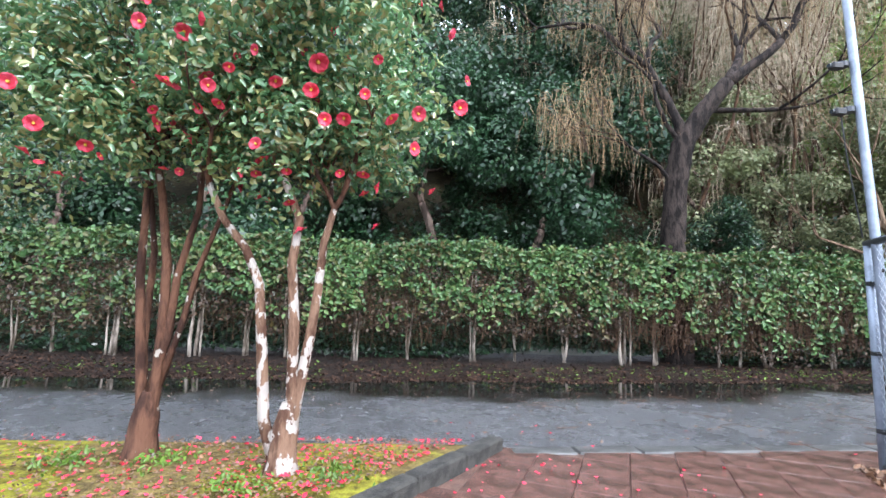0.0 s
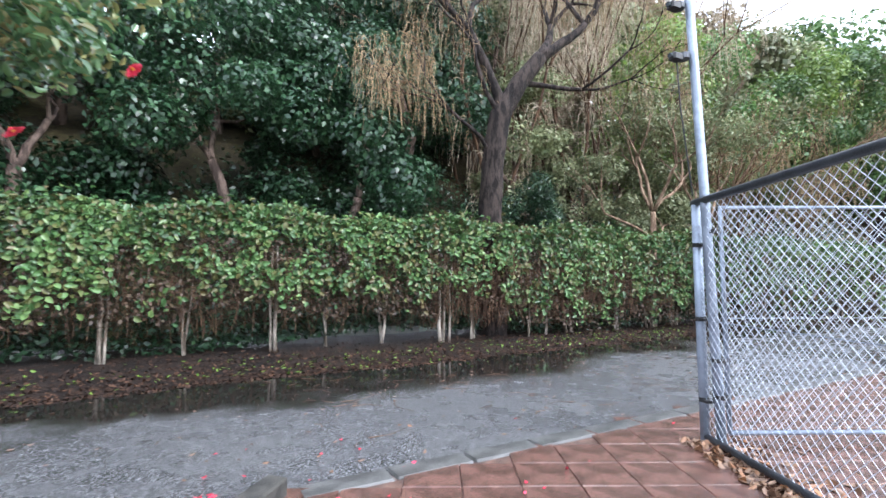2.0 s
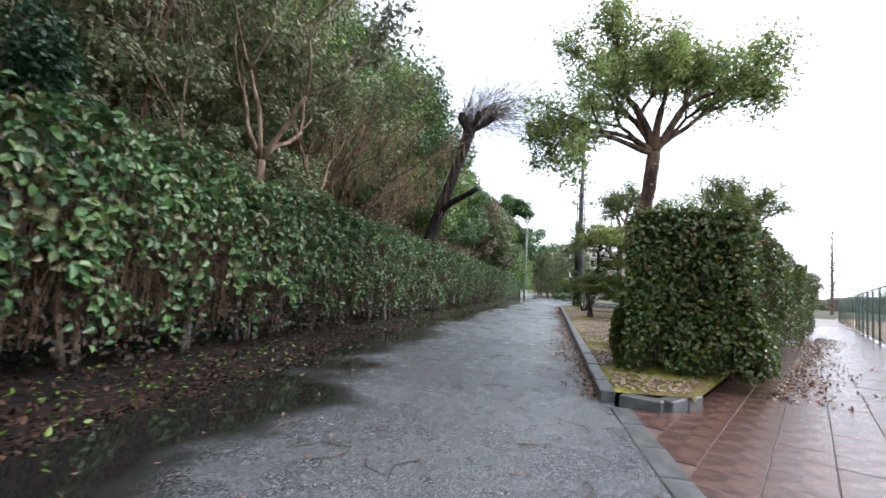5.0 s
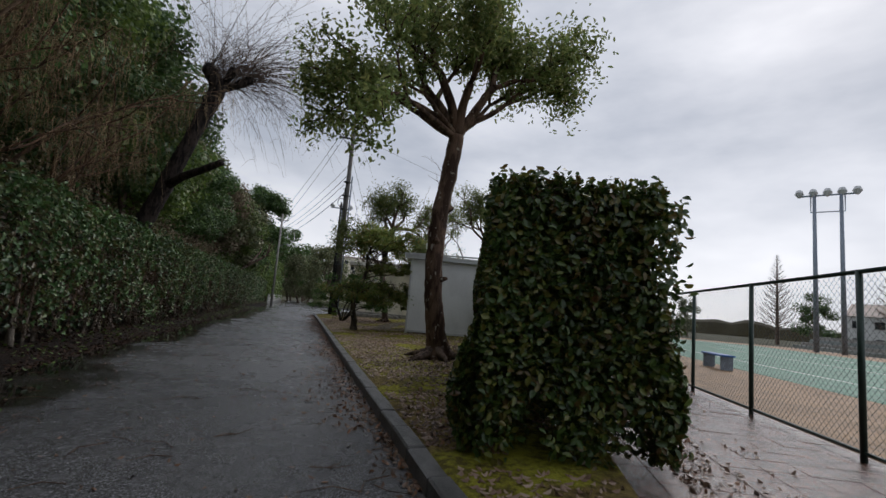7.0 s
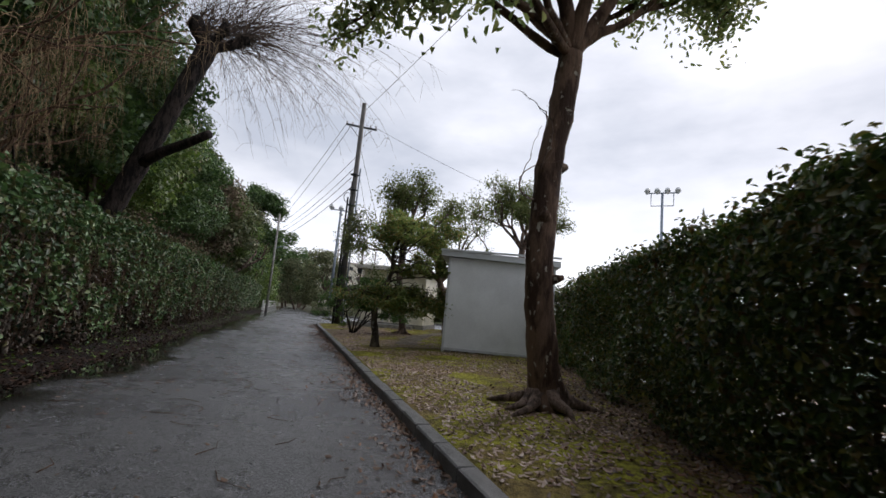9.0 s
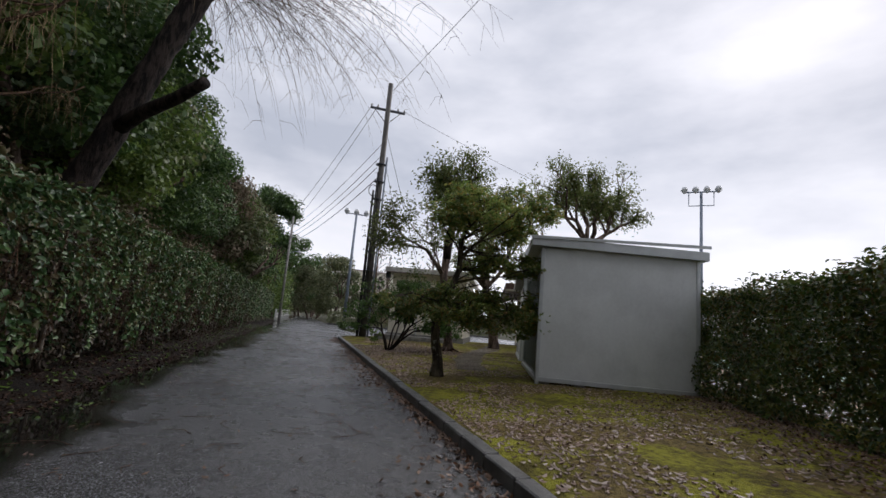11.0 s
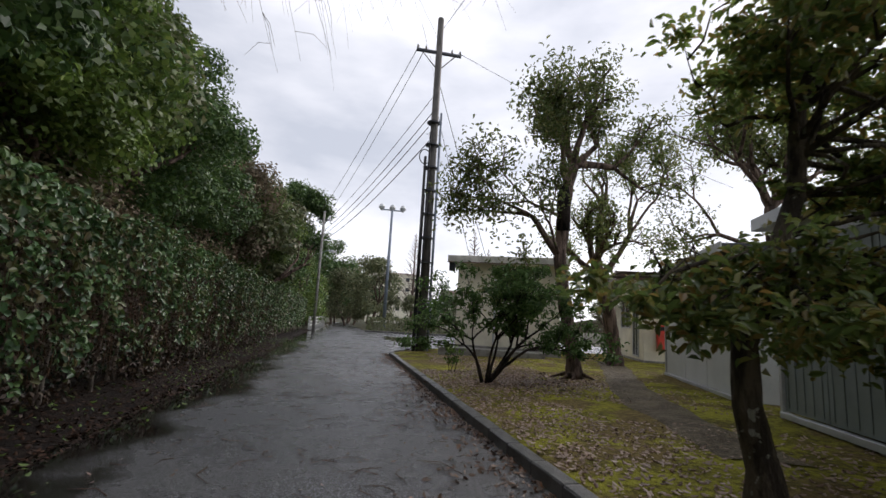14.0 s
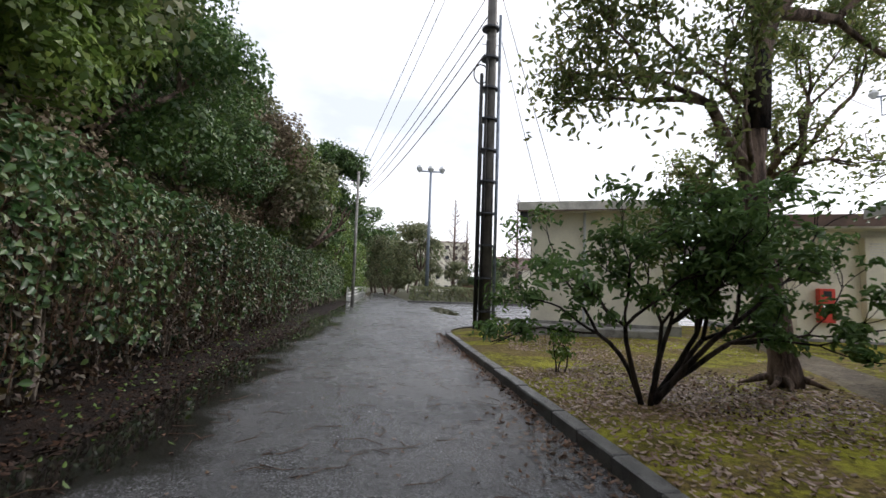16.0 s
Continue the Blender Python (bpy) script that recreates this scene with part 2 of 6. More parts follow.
HEDGELEAF = leafy("hedge_leaf", [(0.01, 0.03, 0.011), (0.026, 0.072, 0.024), (0.05, 0.118, 0.037), (0.09, 0.17, 0.055), (0.15, 0.22, 0.07), (0.13, 0.085, 0.035), (0.11, 0.05, 0.022)], 0.34, 0.25, 0.12, 0.38)
SHRUBLEAF = leafy("shrub_leaf", [(0.045, 0.09, 0.03), (0.08, 0.15, 0.046), (0.12, 0.21, 0.062), (0.18, 0.27, 0.085)], 0.25, 0.4, 0.12, 0.5)
RHEDGELEAF = leafy("box_hedge_leaf", [(0.01, 0.024, 0.007), (0.024, 0.05, 0.012), (0.042, 0.08, 0.017), (0.09, 0.125, 0.026), (0.17, 0.15, 0.03), (0.12, 0.04, 0.02)], 0.32, 0.3)
CAMELLIALEAF = leafy("camellia_leaf", [(0.025, 0.065, 0.03), (0.055, 0.13, 0.055), (0.09, 0.19, 0.08), (0.16, 0.26, 0.11), (0.36, 0.32, 0.12), (0.22, 0.12, 0.05)], 0.14, 0.3, 0.12, 0.9)
FORESTLEAF = leafy("evergreen_leaf", [(0.026, 0.06, 0.02), (0.058, 0.118, 0.034), (0.1, 0.18, 0.048), (0.17, 0.245, 0.068)], 0.45, 0.3, 0.2)
OLIVELEAF = leafy("olive_forest_leaf", [(0.075, 0.098, 0.048), (0.14, 0.165, 0.075), (0.2, 0.215, 0.105), (0.29, 0.27, 0.15)], 0.5)
# evergreen leaf with the deep shade of woods and hedge put into its colour
SHADEDLEAF = leafy("dark_evergreen_leaf", [(0.008, 0.026, 0.012), (0.018, 0.05, 0.022), (0.035, 0.085, 0.036), (0.07, 0.135, 0.06)], 0.3)
BROWNLEAF = leafy("bare_brown_twiggery", [(0.11, 0.08, 0.052), (0.2, 0.15, 0.098), (0.3, 0.24, 0.16), (0.2, 0.19, 0.1)], 0.7, 0.2)
GREENLEAF = leafy("fresh_green_leaf", [(0.058, 0.105, 0.026), (0.108, 0.175, 0.038), (0.17, 0.245, 0.056), (0.25, 0.31, 0.08)], 0.4, 0.4, 0.22)
LIMELEAF = leafy("light_green_leaf", [(0.06, 0.12, 0.015), (0.1, 0.18, 0.02), (0.15, 0.24, 0.03)], 0.4)
TREELEAF = leafy("camphor_leaf", [(0.1, 0.145, 0.045), (0.16, 0.215, 0.066), (0.25, 0.29, 0.1), (0.4, 0.37, 0.14)], 0.3, 0.6)
CLOUDLEAF = leafy("clipped_tree_leaf", [(0.06, 0.105, 0.03), (0.115, 0.185, 0.048), (0.19, 0.26, 0.066), (0.31, 0.31, 0.085), (0.38, 0.19, 0.055)], 0.28, 0.55, 0.12, 0.7)
DEADLEAF = leafy("dead_brown_leaf", [(0.045, 0.025, 0.015), (0.1, 0.055, 0.035), (0.17, 0.1, 0.06), (0.26, 0.17, 0.11), (0.3, 0.11, 0.03)], 0.45, 0.1)
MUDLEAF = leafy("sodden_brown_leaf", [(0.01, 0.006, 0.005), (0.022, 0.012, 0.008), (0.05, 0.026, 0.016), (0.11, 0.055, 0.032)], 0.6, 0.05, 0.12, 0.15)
WITHERED = leafy("withered_hedge_leaf", [(0.02, 0.012, 0.008), (0.055, 0.03, 0.016), (0.1, 0.055, 0.028), (0.07, 0.06, 0.022)], 0.6, 0.15)
PALELITTER = leafy("pale_fallen_leaf", [(0.14, 0.08, 0.05), (0.28, 0.18, 0.13), (0.42, 0.31, 0.24), (0.55, 0.43, 0.35)], 0.4, 0.2)
PETAL = leafy("camellia_petal", [(0.42, 0.012, 0.03), (0.6, 0.03, 0.07), (0.75, 0.1, 0.17)], 0.5, 0.3)
STAMEN = leafy("yellow_stamen", [(0.7, 0.4, 0.04), (0.85, 0.6, 0.1)], 0.6)
BARK_CAM = bark("red_brown_camellia_bark", (0.035, 0.016, 0.011), (0.12, 0.058, 0.035), 7, (0.34, 0.31, 0.27), 0.86)
BARK_PALE = bark("pale_blotched_bark", (0.07, 0.034, 0.021), (0.2, 0.12, 0.078), 8, (0.37, 0.33, 0.295), 0.58)
BARK_STEM = bark("pale_hedge_stem_bark", (0.1, 0.08, 0.06), (0.36, 0.31, 0.26), 6)
BARK_DARK = bark("dark_willow_bark", (0.007, 0.005, 0.0045), (0.042, 0.031, 0.026), 8)
BARK_TREE = bark("grey_brown_bark", (0.06, 0.042, 0.034), (0.21, 0.15, 0.12), 7)
BARK_LAWN = bark("flaking_red_brown_bark", (0.045, 0.026, 0.018), (0.15, 0.095, 0.065), 5, (0.3, 0.27, 0.22), 0.86)
BARK_MOSSY = bark("lichened_grey_bark", (0.03, 0.024, 0.018), (0.11, 0.09, 0.065), 8, (0.24, 0.24, 0.2), 0.8)
BARK_TAN = bark("tan_forest_bark", (0.1, 0.062, 0.04), (0.27, 0.185, 0.125), 6)
TWIG = bark("brown_twig", (0.05, 0.03, 0.02), (0.125, 0.072, 0.042), 6)
WILLOWTWIG = bark("hanging_willow_twig", (0.14, 0.09, 0.05), (0.36, 0.26, 0.15), 6)
HAZETWIG = bark("pale_tan_twig", (0.24, 0.18, 0.12), (0.5, 0.42, 0.31), 6)
POLLARDTWIG = bark("dark_pollard_whip", (0.05, 0.036, 0.028), (0.14, 0.1, 0.075), 6)


# ---------------------------------------------------------------- mesh helpers
def arrays_mesh(name, verts, faces):
    """A mesh from arrays: verts (n, 3), faces (m, k), all faces with k corners."""
    me = bpy.data.meshes.new(name)
    m, k = faces.shape
    me.vertices.add(len(verts))
    me.vertices.foreach_set("co", np.ascontiguousarray(verts, dtype=np.float32).ravel())
    me.loops.add(m * k)
    me.loops.foreach_set("vertex_index", np.ascontiguousarray(faces, dtype=np.int32).ravel())
    me.polygons.add(m)
    me.polygons.foreach_set("loop_start", np.arange(0, m * k, k, dtype=np.int32))
    me.update(calc_edges=True)
    me.validate()
    return me


class Build:
    """Collects verts and faces for one mesh."""

    def __init__(self):
        self.v, self.f = [], []

    def add(self, verts, faces):
        k = len(self.v)
        self.v += [tuple(p) for p in verts]
        self.f += [tuple(i + k for i in q) for q in faces]
        return self

    def box(self, a, b, m=None, bevel=0.0):
        """A box from corner a to corner b; with a bevel its upright and top edges are chamfered."""
        (x0, y0, z0), (x1, y1, z1) = a, b
        if bevel:
            e = min(bevel, (x1 - x0) / 2.2, (y1 - y0) / 2.2, (z1 - z0) / 2.2)
            ring = lambda d, z: [(x0 + d, y0, z), (x1 - d, y0, z), (x1, y0 + d, z), (x1, y1 - d, z), (x1 - d, y1, z), (x0 + d, y1, z), (x0, y1 - d, z), (x0, y0 + d, z)]
            inner = [(x0 + e, y0 + e, z1), (x1 - e, y0 + e, z1), (x1 - e, y0 + e, z1), (x1 - e, y1 - e, z1), (x1 - e, y1 - e, z1), (x0 + e, y1 - e, z1), (x0 + e, y1 - e, z1), (x0 + e, y0 + e, z1)]
            v = ring(e, z0) + ring(e, z1 - e) + [inner[0], inner[1], inner[3], inner[5]]
            f = [(i, (i + 1) % 8, 8 + (i + 1) % 8, 8 + i) for i in range(8)] + [tuple(range(7, -1, -1)), (16, 17, 18, 19)]
            f += [(8, 9, 17, 16), (9, 10, 17), (10, 11, 18, 17), (11, 12, 18), (12, 13, 19, 18), (13, 14, 19), (14, 15, 16, 19), (15, 8, 16)]
        else:
            v = [(x, y, z) for z in (z0, z1) for y in (y0, y1) for x in (x0, x1)]
            f = [(0, 2, 3, 1), (4, 5, 7, 6), (0, 1, 5, 4), (1, 3, 7, 5), (3, 2, 6, 7), (2, 0, 4, 6)]
        if m is not None:
            v = [m @ Vector(p) for p in v]
        return self.add(v, f)

    def tube(self, pts, radii, sides=8, cap=True):
        pts = [Vector(p) for p in pts]
        if isinstance(radii, (int, float)):
            radii = [radii] * len(pts)
        base, up = len(self.v), None
        for i, p in enumerate(pts):
            d = (pts[min(i + 1, len(pts) - 1)] - pts[max(i - 1, 0)]).normalized()
            if up is None:
                up = d.orthogonal().normalized()
            up = (up - d * up.dot(d))
            up = up.normalized() if up.length > 1e-6 else d.orthogonal().normalized()
            side = d.cross(up)
            for k in range(sides):
                a = 2 * math.pi * k / sides
                self.v.append(tuple(p + (up * math.cos(a) + side * math.sin(a)) * radii[i]))
        for i in range(len(pts) - 1):
            for k in range(sides):
                a, b = base + i * sides + k, base + i * sides + (k + 1) % sides
                self.f.append((a, b, b + sides, a + sides))
        if cap:
            self.f.append(tuple(base + k for k in range(sides - 1, -1, -1)))
            end = base + (len(pts) - 1) * sides
            self.f.append(tuple(end + k for k in range(sides)))
        return self

    def prism(self, outline, z0, z1):
        """An upright prism over a plan outline that runs anticlockwise."""
        k = len(outline)
        v = [(x, y, z0) for x, y in outline] + [(x, y, z1) for x, y in outline]
        f = [tuple(range(k - 1, -1, -1)), tuple(range(k, 2 * k))] + [(i, (i + 1) % k, k + (i + 1) % k, k + i) for i in range(k)]
        return self.add(v, f)

    def mesh(self, name, smooth=False):
        me = bpy.data.meshes.new(name)
        me.from_pydata(self.v, [], self.f)
        if smooth:
            me.polygons.foreach_set("use_smooth", [True] * len(me.polygons))
        me.update()
        return me


def part(name, build, mat, parent=None, label="", smooth=False):
    """One mesh object, under a thing or a part."""
    me = build.mesh(name, smooth) if isinstance(build, Build) else build
    if not me.materials:
        me.materials.append(mat)
    ob = new(name, me)
    if parent is not None:
        ob.parent = parent
    if label:
        ob["label"] = label
    return ob


def thing(name, label, category, at=None, group="", kind=""):
    ob = new(name)
    if at is not None:
        ob.matrix_world = at
    return tagged(ob, label, category, group, kind)


def unit(v):
    return v / np.maximum(np.linalg.norm(v, axis=1, keepdims=True), 1e-9)


def leaf_mesh(name, rng, at, normal, size, aspect=0.55, fine=True, spread=0.6, fold=0.18):
    """Leaves at points: each a folded blade of six corners (fine) or four."""
    k = len(at)
    nrm = unit(normal + rng.normal(0, spread, (k, 3)))
    t = unit(np.cross(nrm, rng.normal(0, 1, (k, 3))))
    b = np.cross(nrm, t)
    s = (size * rng.uniform(0.65, 1.25, k))[:, None]
    w, lift = s * aspect * 0.5, s * fold
    if fine:
        v = np.stack([at - t * s * 0.5, at - t * s * 0.17 + b * w + nrm * lift, at + t * s * 0.2 + b * w * 0.85 + nrm * lift,
                      at + t * s * 0.5 - nrm * lift * 0.6, at + t * s * 0.2 - b * w * 0.85 + nrm * lift, at - t * s * 0.17 - b * w + nrm * lift], 1)
        f = np.array([[0, 1, 2, 3], [0, 3, 4, 5]])
    else:
        v = np.stack([at - t * s * 0.5, at + b * w + nrm * lift, at + t * s * 0.5, at - b * w + nrm * lift], 1)
        f = np.array([[0, 1, 2, 3]])
    q = v.shape[1]
    faces = (f[None] + (np.arange(k) * q)[:, None, None]).reshape(-1, 4)
    return arrays_mesh(name, v.reshape(-1, 3), faces)


def clumps(rng, centres, radius, per, flat=0.75, shell=0.5):
    """Points in clumps round centres, and the ways out of them."""
    k = len(centres) * per
    d = unit(rng.normal(0, 1, (k, 3)))
    r = rng.uniform(shell, 1.0, (k, 1)) * (radius if np.isscalar(radius) else np.repeat(radius, per)[:, None])
    off = d * r
    off[:, 2] *= flat
    return np.repeat(np.asarray(centres, dtype=float), per, axis=0) + off, d


def grow(rng, start, way, length, radius, depth, out, tips, spread=0.6, rise=0.15, forks=(2, 3), bend=0.12, shrink=0.7, thin=0.62, least=0.006):
    """A limb with its forks: polylines and radii into out, ends into tips."""
    p, d = np.array(start, dtype=float), np.array(way, dtype=float)
    d /= np.linalg.norm(d)
    steps = 5
    pts, rad = [p.copy()], [radius]
    for i in range(steps):
        d = d + rng.normal(0, bend, 3) + np.array([0, 0, rise * 0.3])
        d /= np.linalg.norm(d)
        p = p + d * length / steps
        pts.append(p.copy())
        rad.append(max(least, radius * (1 - (1 - thin * 1.1) * (i + 1) / steps)))
    out.append((pts, rad))
    if depth == 0:
        tips.append(p)
        return
    for j in range(int(rng.integers(forks[0], forks[1] + 1))):
        side = rng.normal(0, 1, 3)
        side -= d * side.dot(d)
        side /= np.linalg.norm(side)
        a = spread * rng.uniform(0.6, 1.25)
        nd = d * math.cos(a) + side * math.sin(a) + np.array([0, 0, rise])
        grow(rng, p, nd, length * shrink * rng.uniform(0.8, 1.15), max(least, radius * thin * rng.uniform(0.75, 1.05)), depth - 1, out, tips, spread, rise, forks, bend, shrink, thin, least)
        if depth <= 2:
            tips.append(pts[3])


def limbs(out, sides=7):
    b = Build()
    for pts, rad in out:
        if rad[0] > 0.055:
            fine_p, fine_r = [], []
            for i in range(len(pts) - 1):
                a, c = Vector(pts[i]), Vector(pts[i + 1])
                k = max(2, int((c - a).length / 0.11))
                for j in range(k):
                    fine_p.append(a.lerp(c, j / k))
                    fine_r.append(rad[i] + (rad[i + 1] - rad[i]) * j / k)
            fine_p.append(Vector(pts[-1]))
            fine_r.append(rad[-1])
            first = len(b.v)
            b.tube(fine_p, fine_r, 16)
            for i, p in enumerate(fine_p):
                for j in range(first + i * 16, first + i * 16 + 16):
                    q = Vector(b.v[j])
                    rough = noise.noise(Vector((q.x * 9, q.y * 9, q.z * 3.5))) * 0.16 + noise.noise(Vector((q.x * 24, q.y * 24, q.z * 9))) * 0.09
                    b.v[j] = tuple(p + (q - p) * (1 + rough))
            continue
        b.tube(pts, rad, sides if rad[0] > 0.03 else 4 if rad[0] > 0.012 else 3, cap=rad[0] > 0.02)
    return b


# ---------------------------------------------------------------- lie of the land
GRID = -25.0           # the way in which the court, the path beside it and its fence lie
KERB_Y = 4.65
HEDGE_Y = 9.3
gx, gy = Vector((math.cos(radians(GRID)), math.sin(radians(GRID)))), Vector((-math.sin(radians(GRID)), math.cos(radians(GRID))))


def lawn_z(x, y):
    return 0.1 + 0.033 * max(0.0, min(4.5, KERB_Y - y)) + 0.02 * noise.noise(Vector((x * 0.7, y * 0.7, 0)))


def hill_z(x, y):
    far = max(0.0, y - 11.2)
    return 0.1 + 1.05 * min(far, 4) + 0.75 * max(0, min(far - 4, 12)) + 0.4 * noise.noise(Vector((x * 0.2, y * 0.2, 3)))


def sheet(name, x0, x1, y0, y1, step, height, mat):
    nx, ny = max(2, int((x1 - x0) / step)), max(2, int((y1 - y0) / step))
    b = Build()
    b.v = [(x0 + (x1 - x0) * i / nx, y0 + (y1 - y0) * j / ny, height(x0 + (x1 - x0) * i / nx, y0 + (y1 - y0) * j / ny)) for j in range(ny + 1) for i in range(nx + 1)]
    b.f = [(j * (nx + 1) + i, j * (nx + 1) + i + 1, (j + 1) * (nx + 1) + i + 1, (j + 1) * (nx + 1) + i) for j in range(ny) for i in range(nx)]
    return part(name, b, mat, smooth=True)


tagged(part("ground", Build().add([(-400, -400, -0.06), (700, -400, -0.06), (700, 400, -0.06), (-400, 400, -0.06)], [(0, 1, 2, 3)]), FIELD), "dull green and brown open ground", "ground", kind="structure")
road_outline = [(-60, 4.15), (0.9, 4.17), (9.1, 4.6), (39.6, 4.6), (41.5, 3.2), (44, -3), (46, -14), (66, -14), (65, 3.9), (120, 6.0), (120, 9.2), (62, 9.0), (-60, 8.9)]
tagged(part("road", Build().prism(road_outline, -0.05, 0.0), ASPHALT), "wet dark grey asphalt road with fine chippings", "road", kind="structure")


def verge_edge(x):
    return 7.55 + 1.2 * min(1.0, max(0.0, (x + 1) / 14.0)) + 0.16 * noise.noise(Vector((x * 0.5, 0, 0))) + 0.08 * noise.noise(Vector((x * 1.9, 5, 0)))


def verge():
    b, xs = Build(), np.linspace(-30, 62, 330)
    rows = 12
    for x in xs:
        e = verge_edge(x)
        for j in range(rows):
            y = e + (11.6 - e) * (j / (rows - 1)) ** 1.3
            z = -0.012 + 0.09 * min(1, j / 3.0) * (0.75 + 0.5 * noise.noise(Vector((x * 1.3, y * 1.3, 1)))) if j else -0.01
            b.v.append((x, y, z))
    b.f = [(i * rows + j, (i + 1) * rows + j, (i + 1) * rows + j + 1, i * rows + j + 1) for i in range(len(xs) - 1) for j in range(rows - 1)]
    return b


# soil colour includes the shade under the hedge
tagged(part("hedge_verge", verge(), SOIL, smooth=True), "wet soil verge strewn with leaves, coloured darker for the hedge shade", "ground", kind="structure")
tagged(sheet("hillside", -40, 110, 11.2, 40, 1.5, hill_z, HILLSOIL), "steep wooded hillside of dark soil", "ground", kind="structure")

# lawn wedge between road and path
def path_side(x):
    """The lawn's edge towards the path."""
    return 3.72 - 0.47 * (x - 9.5)


def lawn():
    b, xs, cols = Build(), np.linspace(9.25, 41.6, 110), 34
    for x in xs:
        top = KERB_Y - 0.07 if x < 38.6 else KERB_Y - 0.07 - 2.4 * ((x - 38.6) / 3.0) ** 2
        low = max(path_side(x), -9.0)
        for j in range(cols):
            y = top + (low - top) * j / (cols - 1)
            b.v.append((x, y, lawn_z(x, y) if 0 < j < cols - 1 else 0.085))
    b.f = [(i * cols + j + 1, (i + 1) * cols + j + 1, (i + 1) * cols + j, i * cols + j) for i in range(len(xs) - 1) for j in range(cols - 1)]
    return b


tagged(part("lawn", lawn(), MOSS, smooth=True), "thin yellow-green mossy lawn strewn with dead leaves", "lawn", kind="structure")

def track():
    b, k = Build(), 40
    for i in range(k + 1):
        f = i / k
        x, y = 25.6 + 11.0 * f, 2.55 - 4.6 * f + 0.35 * math.sin(f * 5)
        for j in range(7):
            g = j / 6 - 0.5
            w = 0.55 * (0.75 + 0.4 * noise.noise(Vector((x * 0.9, 2, 0))))
            yy = y + g * 2 * w
            b.v.append((x + g * 0.5, yy, lawn_z(x + g * 0.5, yy) + (0.014 if 0 < j < 6 else -0.03)))
    b.f = [(i * 7 + j, (i + 1) * 7 + j, (i + 1) * 7 + j + 1, i * 7 + j + 1) for i in range(k) for j in range(6)]
    return b


tagged(part("dirt_track", track(), DIRT, smooth=True), "bare trodden grey-brown dirt track across the lawn", "path", kind="structure")

# moss island by the camellias
ISLAND = [(0.72, 4.12), (-30.0, 4.12), (-30.0, 0.3), (-2.35, 0.3)]
isl = Build()
for i in range(41):
    for j in range(21):
        y = 4.06 - 3.7 * j / 20
        right = 0.62 - (4.06 - y) * 0.8
        x = right - 14 * (i / 40) ** 1.5
        isl.v.append((x, y, 0.1 + 0.035 * noise.noise(Vector((x, y, 0))) if 0 < j < 20 and i else 0.07))
isl.f = [(i * 21 + j, (i + 1) * 21 + j, (i + 1) * 21 + j + 1, i * 21 + j + 1) for i in range(40) for j in range(20)]
tagged(part("moss_bed", isl, MOSS, smooth=True), "yellow-green moss bed covered with pink petals", "flower bed", kind="structure")


def stone_row(name, line, length, width, top, label, low=-0.05, jitter=0.006, mat=KERBSTONE):
    """A kerb of single stones along a plan line."""
    holder = thing(name, label, "kerb", kind="structure")
    rng = random.Random(len(line) + int(length * 100))
    shapes = []
    for k in range(4):
        b = Build().box((-length / 2 + 0.004, -width / 2, low - top), (length / 2 - 0.004, width / 2, 0), bevel=0.014)
        b.v = [(x + rng.uniform(-0.004, 0.004), y + rng.uniform(-0.004, 0.004), z + rng.uniform(-0.004, 0.003)) for x, y, z in b.v]
        me = b.mesh("kerb_stone")
        me.materials.append(mat)
        shapes.append(me)
    for (xa, ya), (xb, yb) in zip(line, line[1:]):
        run = math.hypot(xb - xa, yb - ya)
        k = max(1, round(run / length))
        for i in range(k):
            f = (i + 0.5) / k
            ob = part("kerb_stone", rng.choice(shapes), mat, holder)
            ob.matrix_basis = pose(xa + (xb - xa) * f, ya + (yb - ya) * f, top + rng.uniform(-jitter, jitter), 0, 0, math.degrees(math.atan2(yb - ya, xb - xa)) + rng.uniform(-0.5, 0.5)) @ Matrix.Diagonal((run / k / length, 1, 1, 1))
    return holder


stone_row("kerb", [(9.2, KERB_Y), (38.4, KERB_Y), (39.4, KERB_Y - 0.14), (40.3, KERB_Y - 0.62), (41.0, KERB_Y - 1.3), (41.6, KERB_Y - 2.4), (43.2, -4.6)], 0.6, 0.15, 0.125, "dark wet concrete kerb stones along the lawn")
stone_row("kerb_tip", [(9.2, KERB_Y - 0.12), (9.05, KERB_Y - 0.5), (9.55, KERB_Y - 0.9)], 0.42, 0.16, 0.115, "short dark kerb stones closing the lawn's tip")
stone_row("bed_kerb", [(0.79, 4.18), (-2.2, 0.42)], 0.6, 0.14, 0.115, "dark mossy kerb stones edging the moss bed", mat=BEDKERB)
stone_row("flush_kerb", [(0.9, 4.13), (9.0, 4.56)], 0.6, 0.2, 0.012, "flush concrete edging between asphalt and pavers", -0.06, 0.002)


